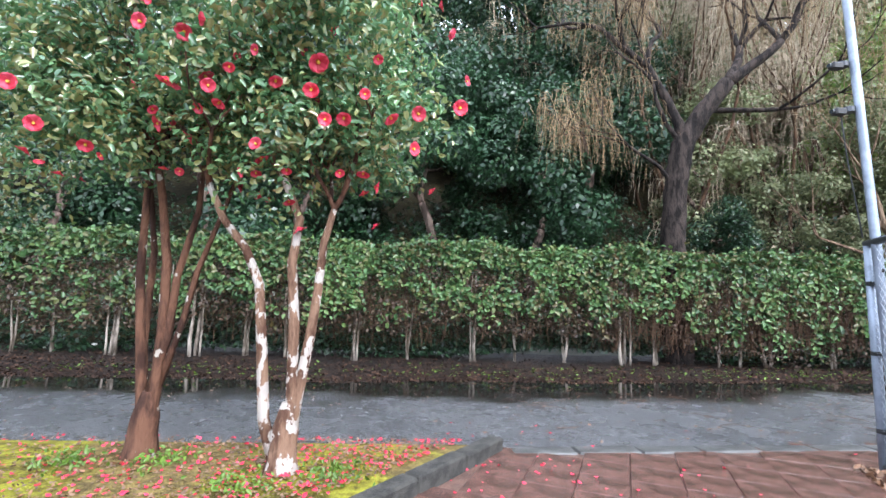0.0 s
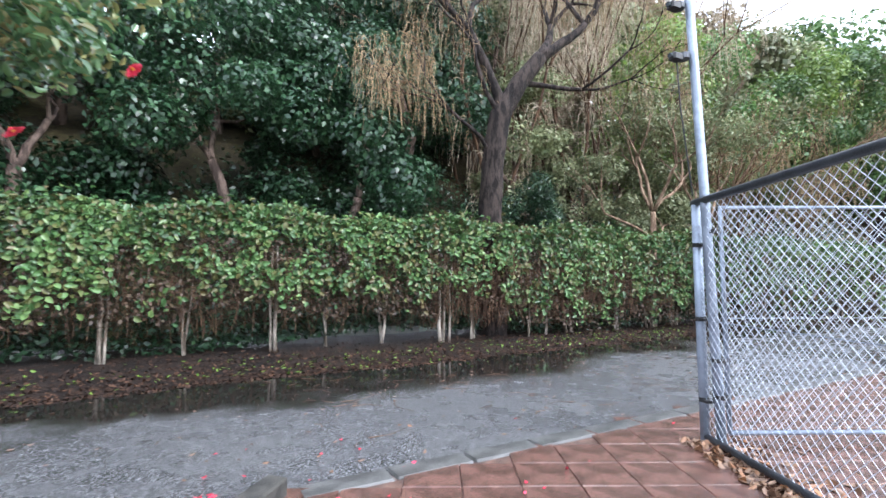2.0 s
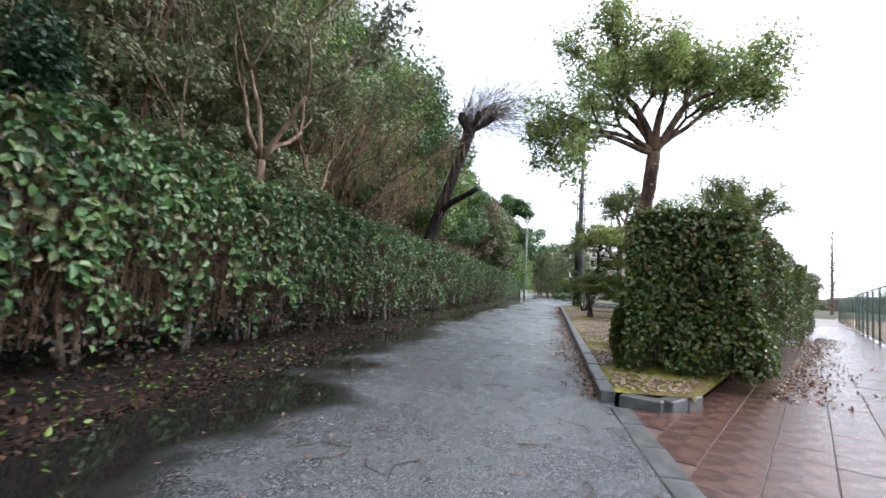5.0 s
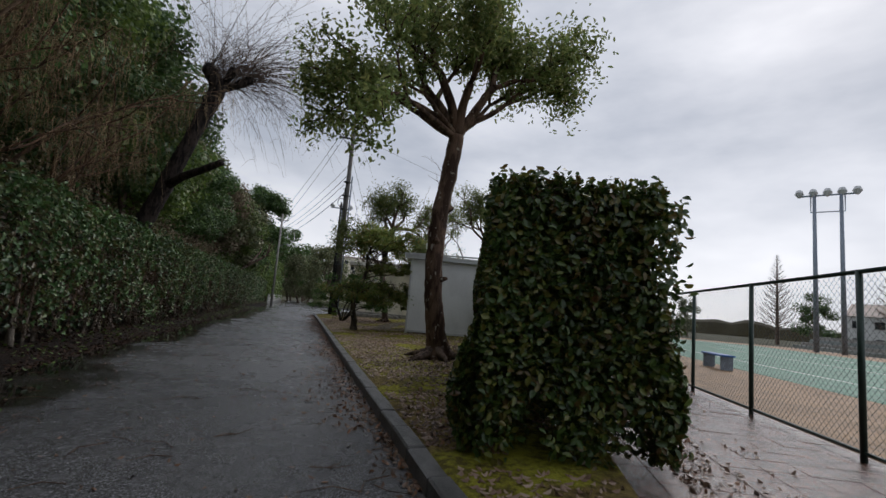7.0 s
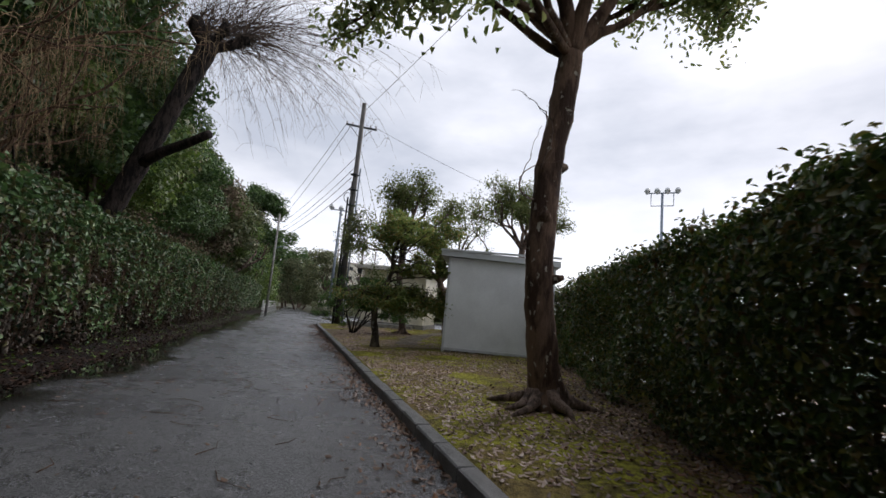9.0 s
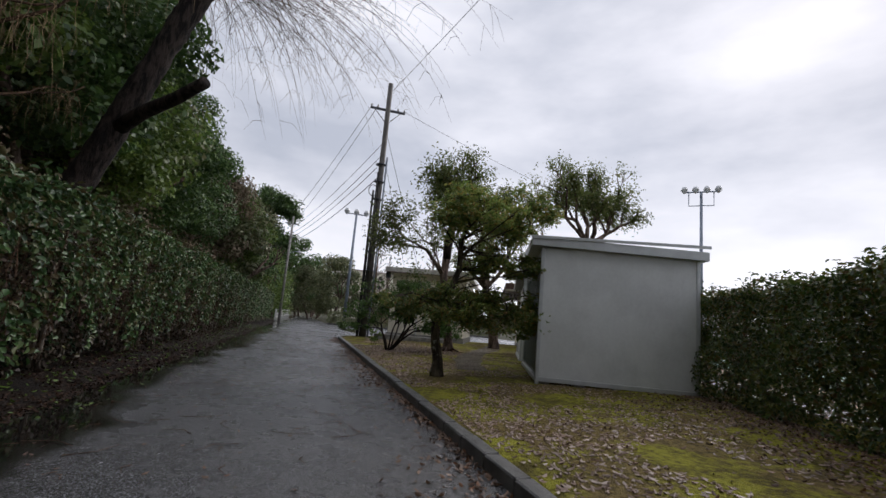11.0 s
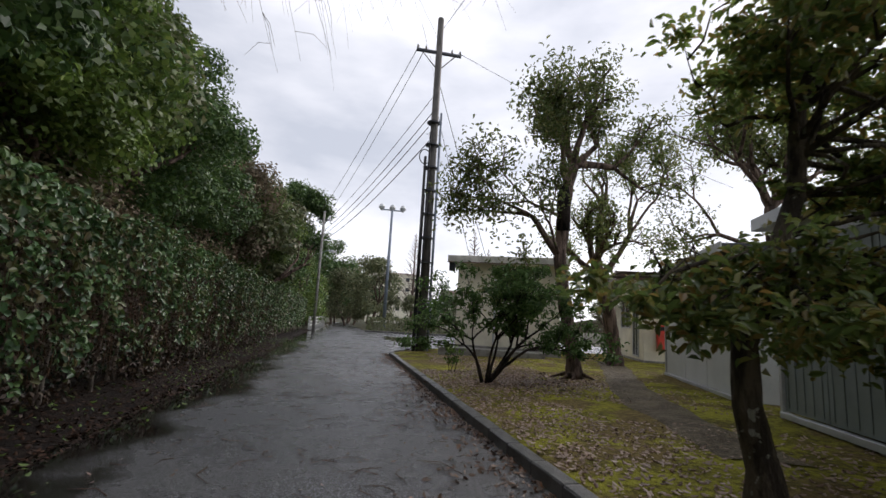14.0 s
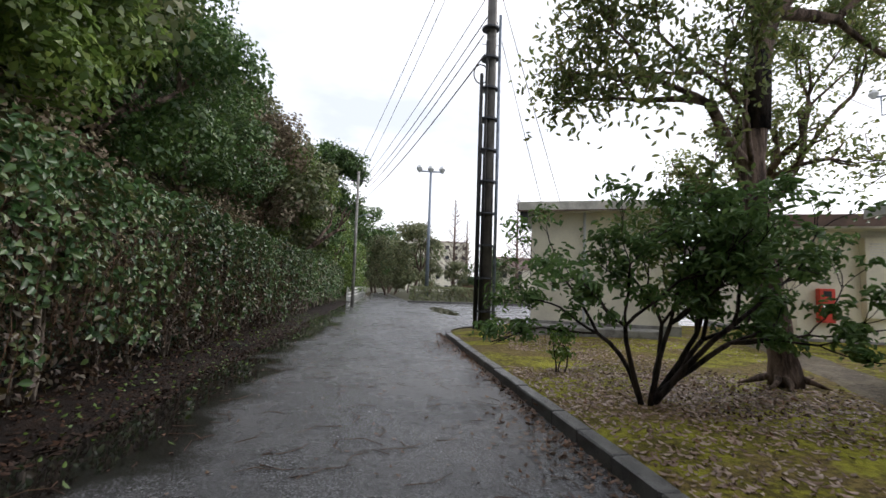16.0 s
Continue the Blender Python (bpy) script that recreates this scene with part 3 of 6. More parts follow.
# ---------------------------------------------------------------- hedges
def hedge_points(rng, count, x0, x1, y0, y1, bottom, top, wobble=0.1):
    """Points close under the front, the back, the top and the inside of a clipped hedge."""
    x = rng.uniform(x0, x1, count)
    kind = rng.uniform(0, 1, count)
    lo = np.array([bottom(v) for v in x])
    hi = top + 0.07 * np.sin(x * 1.7) + 0.05 * np.sin(x * 4.3 + 1)
    sink = rng.exponential(0.1, count) + wobble * (0.5 + 0.5 * np.sin(x * 5.1 + 2 * rng.uniform(0, 1, count)) * np.sin(x * 2.3))
    f = rng.uniform(0, 1, count) ** 0.85
    z = lo + (hi - lo) * f
    y = y0 + sink
    n = np.tile([0.0, -1.0, 0.45], (count, 1))
    up = kind > 0.6
    y[up] = rng.uniform(y0, y1, up.sum())
    z[up] = hi[up] - sink[up] * 0.8 + 0.02 + 0.22 * rng.uniform(0, 1, up.sum()) ** 8
    n[up] = (0, -0.25, 1)
    ins = kind > 0.86
    y[ins] = rng.uniform(y0 + 0.15, y1, ins.sum())
    z[ins] = lo[ins] + 0.1 + (hi[ins] - lo[ins]) * rng.uniform(0.05, 0.95, ins.sum())
    keep = np.array([noise.noise(Vector((a * 1.9, b * 1.9, c * 1.9))) > -0.26 + 0.34 * max(0, 1.0 - (c - d) / 1.1) - (0.5 if u else 0) for a, b, c, d, u in zip(x, y, z, lo, up)])
    x, y, z, n, lo = x[keep], y[keep], z[keep], n[keep], lo[keep]
    count = len(x)
    ragged = z < lo + 0.25
    z[ragged] += rng.normal(0, 0.12, ragged.sum())
    return np.stack([x, y, z], 1), n


def left_bottom(x):
    base = 0.95 if x < 4 else 0.95 - 0.55 * min(1, (x - 4) / 4.5)
    return base + 0.2 * math.sin(x * 2.1) * math.sin(x * 0.77 + 1) + 0.1 * math.sin(x * 7.3)


left_hedge = thing("hedge", "long clipped broadleaf hedge, glossy green, on bare pale stems", "hedge")
rng = np.random.default_rng(11)
for x0, x1, per, size, fine in ((-14, -4, 950, 0.115, True), (-4, 14, 1320, 0.115, True), (14, 33, 1300, 0.1, True), (33, 46, 1000, 0.11, True), (46, 62, 700, 0.14, False)):
    at, nrm = hedge_points(rng, int(per * (x1 - x0)), x0, x1, HEDGE_Y, HEDGE_Y + 1.25, left_bottom, 2.45)
    part("foliage", leaf_mesh("foliage", rng, at, nrm, size, 0.62, fine, 0.55), HEDGELEAF, left_hedge)
for x0, x1, per, size in ((-14, 14, 700, 0.085), (14, 46, 800, 0.08)):
    k = int(per * (x1 - x0))
    x = rng.uniform(x0, x1, k)
    lo = np.array([left_bottom(v) for v in x])
    z = lo - 0.25 + (2.2 - lo) * rng.uniform(0, 1, k)
    y = HEDGE_Y + 0.14 + rng.exponential(0.22, k)
    part("withered_foliage", leaf_mesh("withered_foliage", rng, np.stack([x, y, z], 1), np.tile([0.0, -1, 0.3], (k, 1)), size, 0.5, False, 0.8), WITHERED, left_hedge, "withered brown inner leaves")
stem_meshes = []
for k in range(7):
    b = Build()
    for j in range(rng.integers(2, 4)):
        a, lean = rng.uniform(0, 6.28), rng.uniform(0.05, 0.22)
        pts, x, y = [], rng.normal(0, 0.05), rng.normal(0, 0.05)
        h = rng.uniform(1.2, 1.9)
        for i in range(6):
            f = i / 5
            pts.append((x + math.cos(a) * lean * f + rng.normal(0, 0.012), y + math.sin(a) * lean * 0.6 * f + rng.normal(0, 0.012), h * f - 0.03))
        r = rng.uniform(0.016, 0.034)
        b.tube(pts, [r * (1.25 - 0.6 * i / 5) for i in range(6)], 6)
    me = b.mesh("stem", True)
    me.materials.append(BARK_STEM)
    stem_meshes.append(me)
x = -13.5
while x < 60:
    ob = part("stem", stem_meshes[rng.integers(7)], BARK_STEM, left_hedge)
    ob.matrix_basis = pose(x, HEDGE_Y + rng.uniform(0.3, 0.7), 0.05, 0, 0, rng.uniform(0, 360))
    x += rng.uniform(0.65, 1.4) if x < 40 else rng.uniform(0.8, 1.4)
b = Build()
for k in range(4200):
    x = rng.uniform(-4, 44) if k % 4 else rng.uniform(4.0, 9.5)
    y, z0 = HEDGE_Y + rng.uniform(0.05, 0.6), rng.uniform(0.3, 1.5)
    h = rng.uniform(0.3, 0.9)
    b.tube([(x, y, z0), (x + rng.normal(0, 0.06), y + rng.normal(0, 0.05), z0 + h * 0.5), (x + rng.normal(0, 0.12), y + rng.normal(0, 0.08), z0 + h)], [0.005, 0.004, 0.0025], 3, False)
part("twiggery", b, TWIG, left_hedge, "tangle of bare orange-brown twigs")

# wedge-shaped box hedge at the lawn's tip
right_hedge = thing("box_hedge", "tall dark clipped box hedge between lawn and path", "hedge")
at_, n_ = [], []
L, TOPR = 17.0, 2.16
shoot_stalks = Build()
for k, (count, face) in enumerate(((42000, "left"), (30000, "right"), (8800, "near"), (28000, "top"), (44000, "in"))):
    s = rng.uniform(0, 1, count) ** 1.35 * L
    z = rng.uniform(0.16, TOPR, count)
    sink = rng.exponential(0.07, count)
    lx, ly = 10.8 + s * math.cos(radians(-23.3)), 4.3 + s * math.sin(radians(-23.3))
    rx, ry = 10.42 + s * math.cos(radians(-27)), 2.95 + s * math.sin(radians(-27))
    f = rng.uniform(0, 1, count)
    if face == "left":
        f, n = sink / 1.4, (0.35, 0.94, 0.3)
    elif face == "right":
        f, n = 1 - sink / 1.6, (-0.42, -0.9, 0.3)
    elif face == "near":
        lx, ly, rx, ry = 10.8 + sink, 4.3 - sink * 0.4, 10.42 + sink, 2.85 - sink * 0.4
        n = (-0.95, 0.2, 0.25)
    elif face == "top":
        z, n = TOPR - sink + 0.06 * np.sin(s * 3) + 0.16 * rng.uniform(0, 1, count) ** 6, (0, 0, 1)
    else:
        n = (0, 0, 1)
    z = np.where((z > TOPR - 0.05) & (face != "top"), z - 0.1, z) + rng.normal(0, 0.03, count)
    bulge = 0.1 * np.sin(z * 3.0 + s)
    bulge += 0.16 * np.sin(s * 1.3 + 0.5) * np.sin(z * 2.2 + s * 0.7) * (face != "in")
    p3 = np.stack([lx + (rx - lx) * f + bulge * n[0], ly + (ry - ly) * f + bulge * n[1], z], 1)
    bare = np.clip((1.0 - z) / 0.8, 0, 1)
    keep = np.array([noise.noise(Vector((a * 2.1, b * 2.1, c * 2.1))) > -0.7 + 0.66 * g for (a, b, c), g in zip(p3, bare)])
    at_.append(p3[keep])
    n_.append(np.tile(n, (keep.sum(), 1)).astype(float))
# young shoots standing out of the clipped top and sides
for k in range(420):
    s, g = rng.uniform(0, 1) ** 1.3 * L, rng.uniform(0, 1)
    if k % 7 == 0:
        s = rng.uniform(0, 0.4)
    base = np.array([10.6 + s * math.cos(radians(-25)) + 0.2 * (0.5 - g), 4.15 - 1.3 * g + s * math.sin(radians(-25)) - 0.03 * s, TOPR - 0.05])
    way = unit(np.array([[rng.normal(0, 0.35), rng.normal(0, 0.35), 1.0]]))[0]
    m = rng.integers(5, 10)
    tall = rng.uniform(0.08, 0.22)
    at_.append(base + way * np.linspace(0.02, tall, m)[:, None] + rng.normal(0, 0.014, (m, 3)))
    shoot_stalks.tube([base - way * 0.15, base + way * tall * 0.5, base + way * tall], [0.005, 0.004, 0.0025], 4, False)
    n_.append(np.tile([0, 0, 1.0], (m, 1)) + rng.normal(0, 0.8, (m, 3)))
part("shoot_wood", shoot_stalks, BARK_TREE, right_hedge)["kind"] = "stuff"
part("foliage", leaf_mesh("foliage", rng, np.concatenate(at_), np.concatenate(n_), 0.07, 0.54, True, 0.7, 0.12), RHEDGELEAF, right_hedge)
for k in range(26):
    s = k * 0.62 + 0.25
    cx, cy = 10.75 + s * math.cos(radians(-25)), 3.45 + s * math.sin(radians(-25))
    out = []
    grow(rng, (cx, cy + rng.normal(0, 0.2), 0.05), (rng.normal(0, 0.1), rng.normal(0, 0.1), 1), 0.8, 0.032, 2, out, [], 0.5, 0.1, (2, 3))
    part("stem", limbs(out, 6), BARK_TREE, right_hedge)


# ---------------------------------------------------------------- trees
def tree(name, label, at, trunk, bark_mat, leaf_mat, seed, limb_len=1.2, depth=3, spread=0.6, rise=0.12, clump=0.45, per=60, leaf=0.11,
         flat=0.7, fine=True, forks=(2, 3), category="tree", group="", extra=(), least=0.008, aspect=0.5, keep=1.0):
    """A tree from a trunk line (points and radii from its foot); limbs fork from the top and from extra (height index, way, length)."""
    r = np.random.default_rng(seed)
    holder = thing(name, label, category, at, group)
    pts, rad = [np.array(p[:3], dtype=float) for p in trunk], [p[3] for p in trunk]
    out, tips = [(pts, rad)], []
    d = pts[-1] - pts[-2]
    for k in range(forks[1] + 1):
        a = 2 * math.pi * k / (forks[1] + 1) + r.uniform(-0.4, 0.4)
        way = d / np.linalg.norm(d) + np.array([math.cos(a), math.sin(a), 0]) * spread * r.uniform(0.8, 1.4)
        grow(r, pts[-1], way, limb_len * r.uniform(0.8, 1.2), rad[-1] * 0.72, depth, out, tips, spread, rise, forks, least=least)
    for idx, way, length, rr, dep in extra:
        grow(r, pts[idx], way, length, rr, dep, out, tips, spread, rise, forks, least=least)
    part("trunk", limbs(out, 10), bark_mat, holder, smooth=True)
    if leaf_mat and tips:
        tips = np.array(tips)
        tips = tips[r.uniform(0, 1, len(tips)) < keep]
        p, n = clumps(r, tips, clump * r.uniform(0.6, 1.2, len(tips)), per, flat, 0.05)
        part("crown", leaf_mesh("crown", r, p, n * 0.6 + np.array([0, 0, 0.35]), leaf, aspect, fine, 0.8), leaf_mat, holder)
    return holder, out, tips


def root_flare(holder, r, count, length, seed):
    q = random.Random(seed)
    for k in range(count):
        b = Build()
        a = 2 * math.pi * k / count + q.uniform(-0.3, 0.3)
        l = length * q.uniform(0.7, 1.3)
        b.tube([(math.cos(a) * r * 0.4, math.sin(a) * r * 0.4, 0.22), (math.cos(a) * r, math.sin(a) * r, 0.07), (math.cos(a + 0.2) * (r + l * 0.5), math.sin(a + 0.2) * (r + l * 0.5), 0.015), (math.cos(a + 0.1) * (r + l), math.sin(a + 0.1) * (r + l), -0.05)], [r * 0.5, r * 0.36, r * 0.2, r * 0.08], 7)
        part("root", b, BARK_TREE, holder, smooth=True)


# lawn tree
lt, _, _ = tree("camphor_tree", "slender grey-brown tree with airy olive-green crown on the lawn", pose(16.55, 2.88, 0.2), [(0, 0, -0.05, 0.3), (0.0, 0.02, 0.2, 0.225), (-0.03, 0.1, 0.5, 0.19), (-0.06, 0.22, 1.2, 0.178), (-0.1, 0.28, 2.0, 0.172), (-0.13, 0.24, 2.9, 0.165), (-0.16, 0.14, 3.6, 0.16), (-0.2, 0.06, 4.5, 0.15)],
                BARK_LAWN, TREELEAF, 5, 1.3, 4, 0.62, 0.06, 0.55, 40, 0.11, 1.1, aspect=0.38,
                extra=((7, (-0.6, 0.9, 0.4), 1.15, 0.06, 3), (7, (0.6, -0.8, 0.6), 1.3, 0.06, 3), (7, (-0.3, -0.7, 0.9), 1.3, 0.07, 3)))
r_d = np.random.default_rng(56)
bough, ends = [], []
for way in ((-0.1, 1.0, 0.45), (-0.5, 0.9, 0.3), (0.3, 1.0, 0.35)):
    grow(r_d, (-0.2, 0.06, 4.45), way, 1.5, 0.065, 3, bough, ends, 0.55, -0.05, (2, 3), 0.12, 0.62)
part("bough", limbs(bough, 8), BARK_LAWN, lt, smooth=True)
p, n = clumps(r_d, np.array(ends), 0.42, 34, 1.1, 0.05)
part("bough_leaves", leaf_mesh("bough_leaves", r_d, p, n * 0.6 + np.array([0, 0, 0.35]), 0.11, 0.38, True, 0.8), TREELEAF, lt)
for z, a, k in ((2.25, 2.6, 0.075), (2.95, -1.5, 0.09), (3.35, -1.2, 0.07), (1.5, -2.2, 0.06)):
    part("knot", Build().tube([(-0.12, 0.24 - 0.05 * max(0, z - 2.5), z), (-0.12 + math.cos(a) * 0.17, 0.24 + math.sin(a) * 0.17, z + 0.02), (-0.12 + math.cos(a) * 0.25, 0.22 + math.sin(a) * 0.25, z + 0.05)], [k * 1.5, k, k * 0.45], 9), BARK_LAWN, lt, smooth=True)
r_b = np.random.default_rng(55)
for z, way in ((3.3, (-0.3, 0.9, 0.5)), (2.5, (-0.2, 1.0, 0.4)), (2.75, (-0.4, 0.7, 0.8))):
    bare = []
    grow(r_b, (-0.14, 0.3, z), way, 0.5, 0.014, 2, bare, [], 0.6, 0.15, (1, 2), 0.25, 0.8, 0.6, 0.003)
    part("dead_branch", limbs(bare, 4), BARK_TREE, lt, "bare dead side twigs")
root_flare(lt, 0.24, 8, 0.5, 3)

# big tree by the building and its neighbours
bt, _, _ = tree("camphor_tree", "tall dark-barked tree with sparse leathery crown by the cream building", pose(31.55, 1.36, 0.25), [(0, 0, -0.05, 0.2), (0, 0.02, 0.3, 0.155), (0.0, 0.26, 1.6, 0.14), (0.0, 0.39, 2.6, 0.135), (0.0, 0.33, 3.5, 0.14), (0.0, 0.22, 4.3, 0.125), (0.0, 0.08, 4.8, 0.12)],
                BARK_TREE, TREELEAF, 21, 0.85, 3, 0.66, 0.06, 0.52, 28, 0.105, 1.1, aspect=0.38, forks=(2, 3),
                extra=((3, (0.0, 0.75, 0.85), 1.15, 0.085, 4), (6, (0.1, -0.85, 0.6), 1.1, 0.095, 3), (5, (-0.3, 0.8, 0.8), 1.0, 0.06, 3), (2, (0.1, 0.9, 0.5), 0.9, 0.035, 3), (3, (-0.5, 0.4, 0.6), 0.9, 0.04, 3), (4, (-0.4, 0.9, 0.3), 1.1, 0.04, 3), (5, (-0.2, 0.4, 1.0), 1.0, 0.06, 3)))
part("dead_stump", Build().tube([(-0.04, 0.34, 3.2), (-0.08, 0.36, 3.9), (-0.06, 0.34, 4.25)], [0.15, 0.16, 0.1], 11), BARK_DARK, bt, "blackened dead stub of a sawn leader", smooth=True)
tree("camphor_tree", "leaning grey-brown tree with a forked trunk beside the cream building", pose(35.0, -1.8, 0.28), [(0, 0, -0.05, 0.27), (0, 0.04, 0.4, 0.21), (-0.05, 0.25, 1.6, 0.19), (0.0, 0.6, 2.6, 0.17)],
     BARK_TREE, TREELEAF, 23, 0.9, 3, 0.55, 0.12, 0.5, 22, 0.105, 1.1, aspect=0.38, extra=((3, (0.0, -0.8, 1.0), 1.7, 0.1, 4), (3, (0.0, 0.1, 1.0), 1.8, 0.12, 3)))
tree("camphor_tree", "tall tree with a dense rounded green crown behind the sheds", pose(31.6, -4.3, 0.28), [(0, 0, -0.05, 0.24), (0, 0, 1.5, 0.2), (0.05, 0.1, 3.2, 0.17), (0.1, 0.1, 4.4, 0.15)],
     BARK_TREE, TREELEAF, 24, 1.1, 4, 0.65, 0.12, 0.5, 24, 0.105, 1.1, aspect=0.38, extra=((2, (0.1, 1.0, 0.5), 1.5, 0.07, 3), (3, (-0.3, 1.0, 0.6), 1.6, 0.08, 3), (3, (0.0, -1.0, 0.7), 1.5, 0.08, 3)))


def tiered_tree():
    """A clipped tree with two flat tiers of foliage."""
    r = np.random.default_rng(8)
    holder = thing("clipped_tree", "small cloud-pruned evergreen with two leafy tiers on the lawn", "tree", pose(24.57, 3.68, 0.13))
    stem = [(0, 0, -0.05), (0.0, 0.02, 0.3), (0.02, 0.1, 0.7), (0.0, 0.12, 1.1), (-0.08, -0.1, 1.7), (-0.12, -0.24, 2.15), (-0.2, -0.2, 2.7), (-0.22, -0.35, 3.1)]
    out = [(stem, [0.15, 0.1, 0.09, 0.082, 0.066, 0.058, 0.048, 0.035])]
    for name, centre, radii, count, from_, per in (("lower_tier", (-0.15, -0.65, 1.4), (1.15, 2.0, 0.42), 120, (3, 3), 84), ("middle_bough", (-0.3, -1.3, 2.25), (0.7, 1.3, 0.24), 46, (4, 5), 72), ("upper_tier", (-0.25, -0.8, 3.28), (1.2, 1.5, 0.68), 105, (5, 6), 98)):
        d = unit(r.normal(0, 1, (count, 3))) * r.uniform(0.35, 1.0, (count, 1))
        ends = np.array(centre) + d * np.array(radii)
        far = np.argsort(-np.linalg.norm(d, axis=1))
        joints = []
        for i in far:
            e = ends[i]
            if len(joints) < 36:
                f = r.uniform(from_[0], from_[1] + 0.9)
                lo_i = min(int(f), len(stem) - 2)
                a = np.array(stem[lo_i]) + (np.array(stem[lo_i + 1]) - np.array(stem[lo_i])) * (f - lo_i)
                w = 0.024
            else:
                a = joints[int(np.argmin([np.linalg.norm(q - e) for q in joints]))]
                w = 0.011
            bow = np.array([r.normal(0, 0.1), r.normal(0, 0.1), 0.16 if name == "lower_tier" else 0.02])
            pts = [a + (e - a) * g + bow * math.sin(math.pi * g) + (r.normal(0, 0.025, 3) if 0 < g < 1 else 0) for g in (0, 0.25, 0.5, 0.75, 1)]
            out.append((pts, [w, w * 0.85, w * 0.65, w * 0.45, w * 0.25]))
            joints += [pts[2], pts[3], pts[3]]
        if name == "lower_tier":
            ends[:, 2] -= np.clip(-0.4 - ends[:, 1], 0, 1.2) * 0.3 * r.uniform(0, 1, count)
        p, n = clumps(r, ends, (0.3 if name != "middle_bough" else 0.2) * r.uniform(0.7, 1.2, count), per, 0.55, 0.05)
        part(name, leaf_mesh(name, r, p, n * 0.4 + np.array([0, 0, 0.9]), 0.08, 0.42, True, 0.7), CLOUDLEAF, holder)
    part("trunk", limbs(out, 9), BARK_MOSSY, holder, smooth=True)
    return holder


tiered_tree()


def bush(name, label, at, seed, stems, height, reach, per, leaf, mat, clump=0.24, depth=3, bark_mat=BARK_DARK, aspect=0.42, leaning=()):
    r = np.random.default_rng(seed)
    holder = thing(name, label, "shrub", at)
    tips = []
    for k in range(stems):
        out = []
        a = 2 * math.pi * k / stems + r.uniform(-0.3, 0.3)
        grow(r, (math.cos(a) * 0.06, math.sin(a) * 0.06, -0.05), (math.cos(a) * reach, math.sin(a) * reach, 1.0), height * 0.42, 0.026 * height / 1.8, depth, out, tips, 0.5, 0.05, (2, 3), least=0.004)
        part("stem", limbs(out, 7), bark_mat, holder, smooth=True)
    for way, share in leaning:
        out = []
        grow(r, (way[0] * 0.05, way[1] * 0.05, -0.05), way, height * share, 0.03 * height / 1.8, depth, out, tips, 0.55, 0.02, (2, 3), least=0.004)
        part("stem", limbs(out, 7), bark_mat, holder, smooth=True)
    t = np.array(tips)
    t[:, 2] = np.clip(t[:, 2], height * 0.3, height)
    p, n = clumps(r, t, clump * r.uniform(0.7, 1.2, len(t)), per, 0.75, 0.15)
    part("foliage", leaf_mesh("foliage", r, p, n * 0.6 + np.array([0, 0, 0.6]), leaf, aspect, True, 0.5), mat, holder)
    return holder


bush("shrub", "spreading glossy green evergreen shrub on several dark stems by the kerb", pose(30.9, 3.6, 0.15), 31, 4, 2.2, 0.33, 26, 0.095, SHRUBLEAF, 0.22, 3, BARK_DARK, 0.34,
     (((-0.36, -0.68, 0.95), 0.54), ((-0.2, -0.6, 1.05), 0.48), ((-0.1, -0.9, 0.85), 0.42), ((0.05, -0.8, 1.0), 0.42)))
root_flare(bt, 0.15, 7, 0.3, 5)
bush("young_shrub", "small yellow-green young shrub with a support stake", pose(32.7, 3.85, 0.14), 32, 3, 0.85, 0.4, 14, 0.08, LIMELEAF, 0.16, 1)


# ---------------------------------------------------------------- woods on the hill
def forest_kind(seed, height, width, leaf, count, mat, flat=0.8, bark_mat=BARK_TREE, lobes=26):
    """A full woodland tree: trunk and a crown of many lobes; returns the thing, to be copied."""
    r = np.random.default_rng(seed)
    holder = thing("forest_tree", "evergreen woodland tree with a dense uneven crown on the hillside", "tree", group="trees on the hillside")
    out, tips = [], []
    grow(r, (0, 0, -0.5), (r.normal(0, 0.08), r.normal(0, 0.08), 1), height * 0.42, 0.16, 3, out, tips, 0.55, 0.1, (2, 3), shrink=0.5)
    part("trunk", limbs(out, 7), bark_mat, holder, smooth=True)
    a, h = r.uniform(0, 6.28, lobes), r.uniform(0.22, 1, lobes)
    wide = width * np.sqrt(np.clip(1.02 - (h - 0.38) ** 2 * 2.2, 0.08, 1)) * r.uniform(0.35, 0.9, lobes)
    c = np.stack([np.cos(a) * wide, np.sin(a) * wide, h * height * 0.93], 1)
    p, n = clumps(r, c, width * 0.36 * r.uniform(0.6, 1.25, lobes), count // lobes, flat, 0.55)
    part("crown", leaf_mesh("crown", r, p, n + np.array([0, 0, 0.5]), leaf, 0.6, False, 0.5), mat, holder)
    return holder


r_f = random.Random(4)
# the first two kinds carry the deep shade in their leaf colour
near_kinds = [forest_kind(101, 6.5, 2.3, 0.15, 15000, SHADEDLEAF), forest_kind(102, 7.5, 2.6, 0.15, 15000, SHADEDLEAF, 0.7), forest_kind(103, 7.0, 2.4, 0.16, 11000, OLIVELEAF)]
far_kinds = [forest_kind(111, 7.0, 2.6, 0.26, 5200, OLIVELEAF), forest_kind(112, 8.5, 2.9, 0.27, 5600, FORESTLEAF), forest_kind(113, 7.5, 2.5, 0.24, 4600, OLIVELEAF, 0.9), forest_kind(114, 6.5, 2.2, 0.2, 4200, BROWNLEAF, 0.9, BARK_TAN)]
mid_kinds = [forest_kind(121, 7.0, 2.6, 0.17, 9500, GREENLEAF), forest_kind(122, 8.0, 2.7, 0.17, 9500, FORESTLEAF), forest_kind(123, 6.5, 2.6, 0.18, 8000, GREENLEAF, 0.6)]
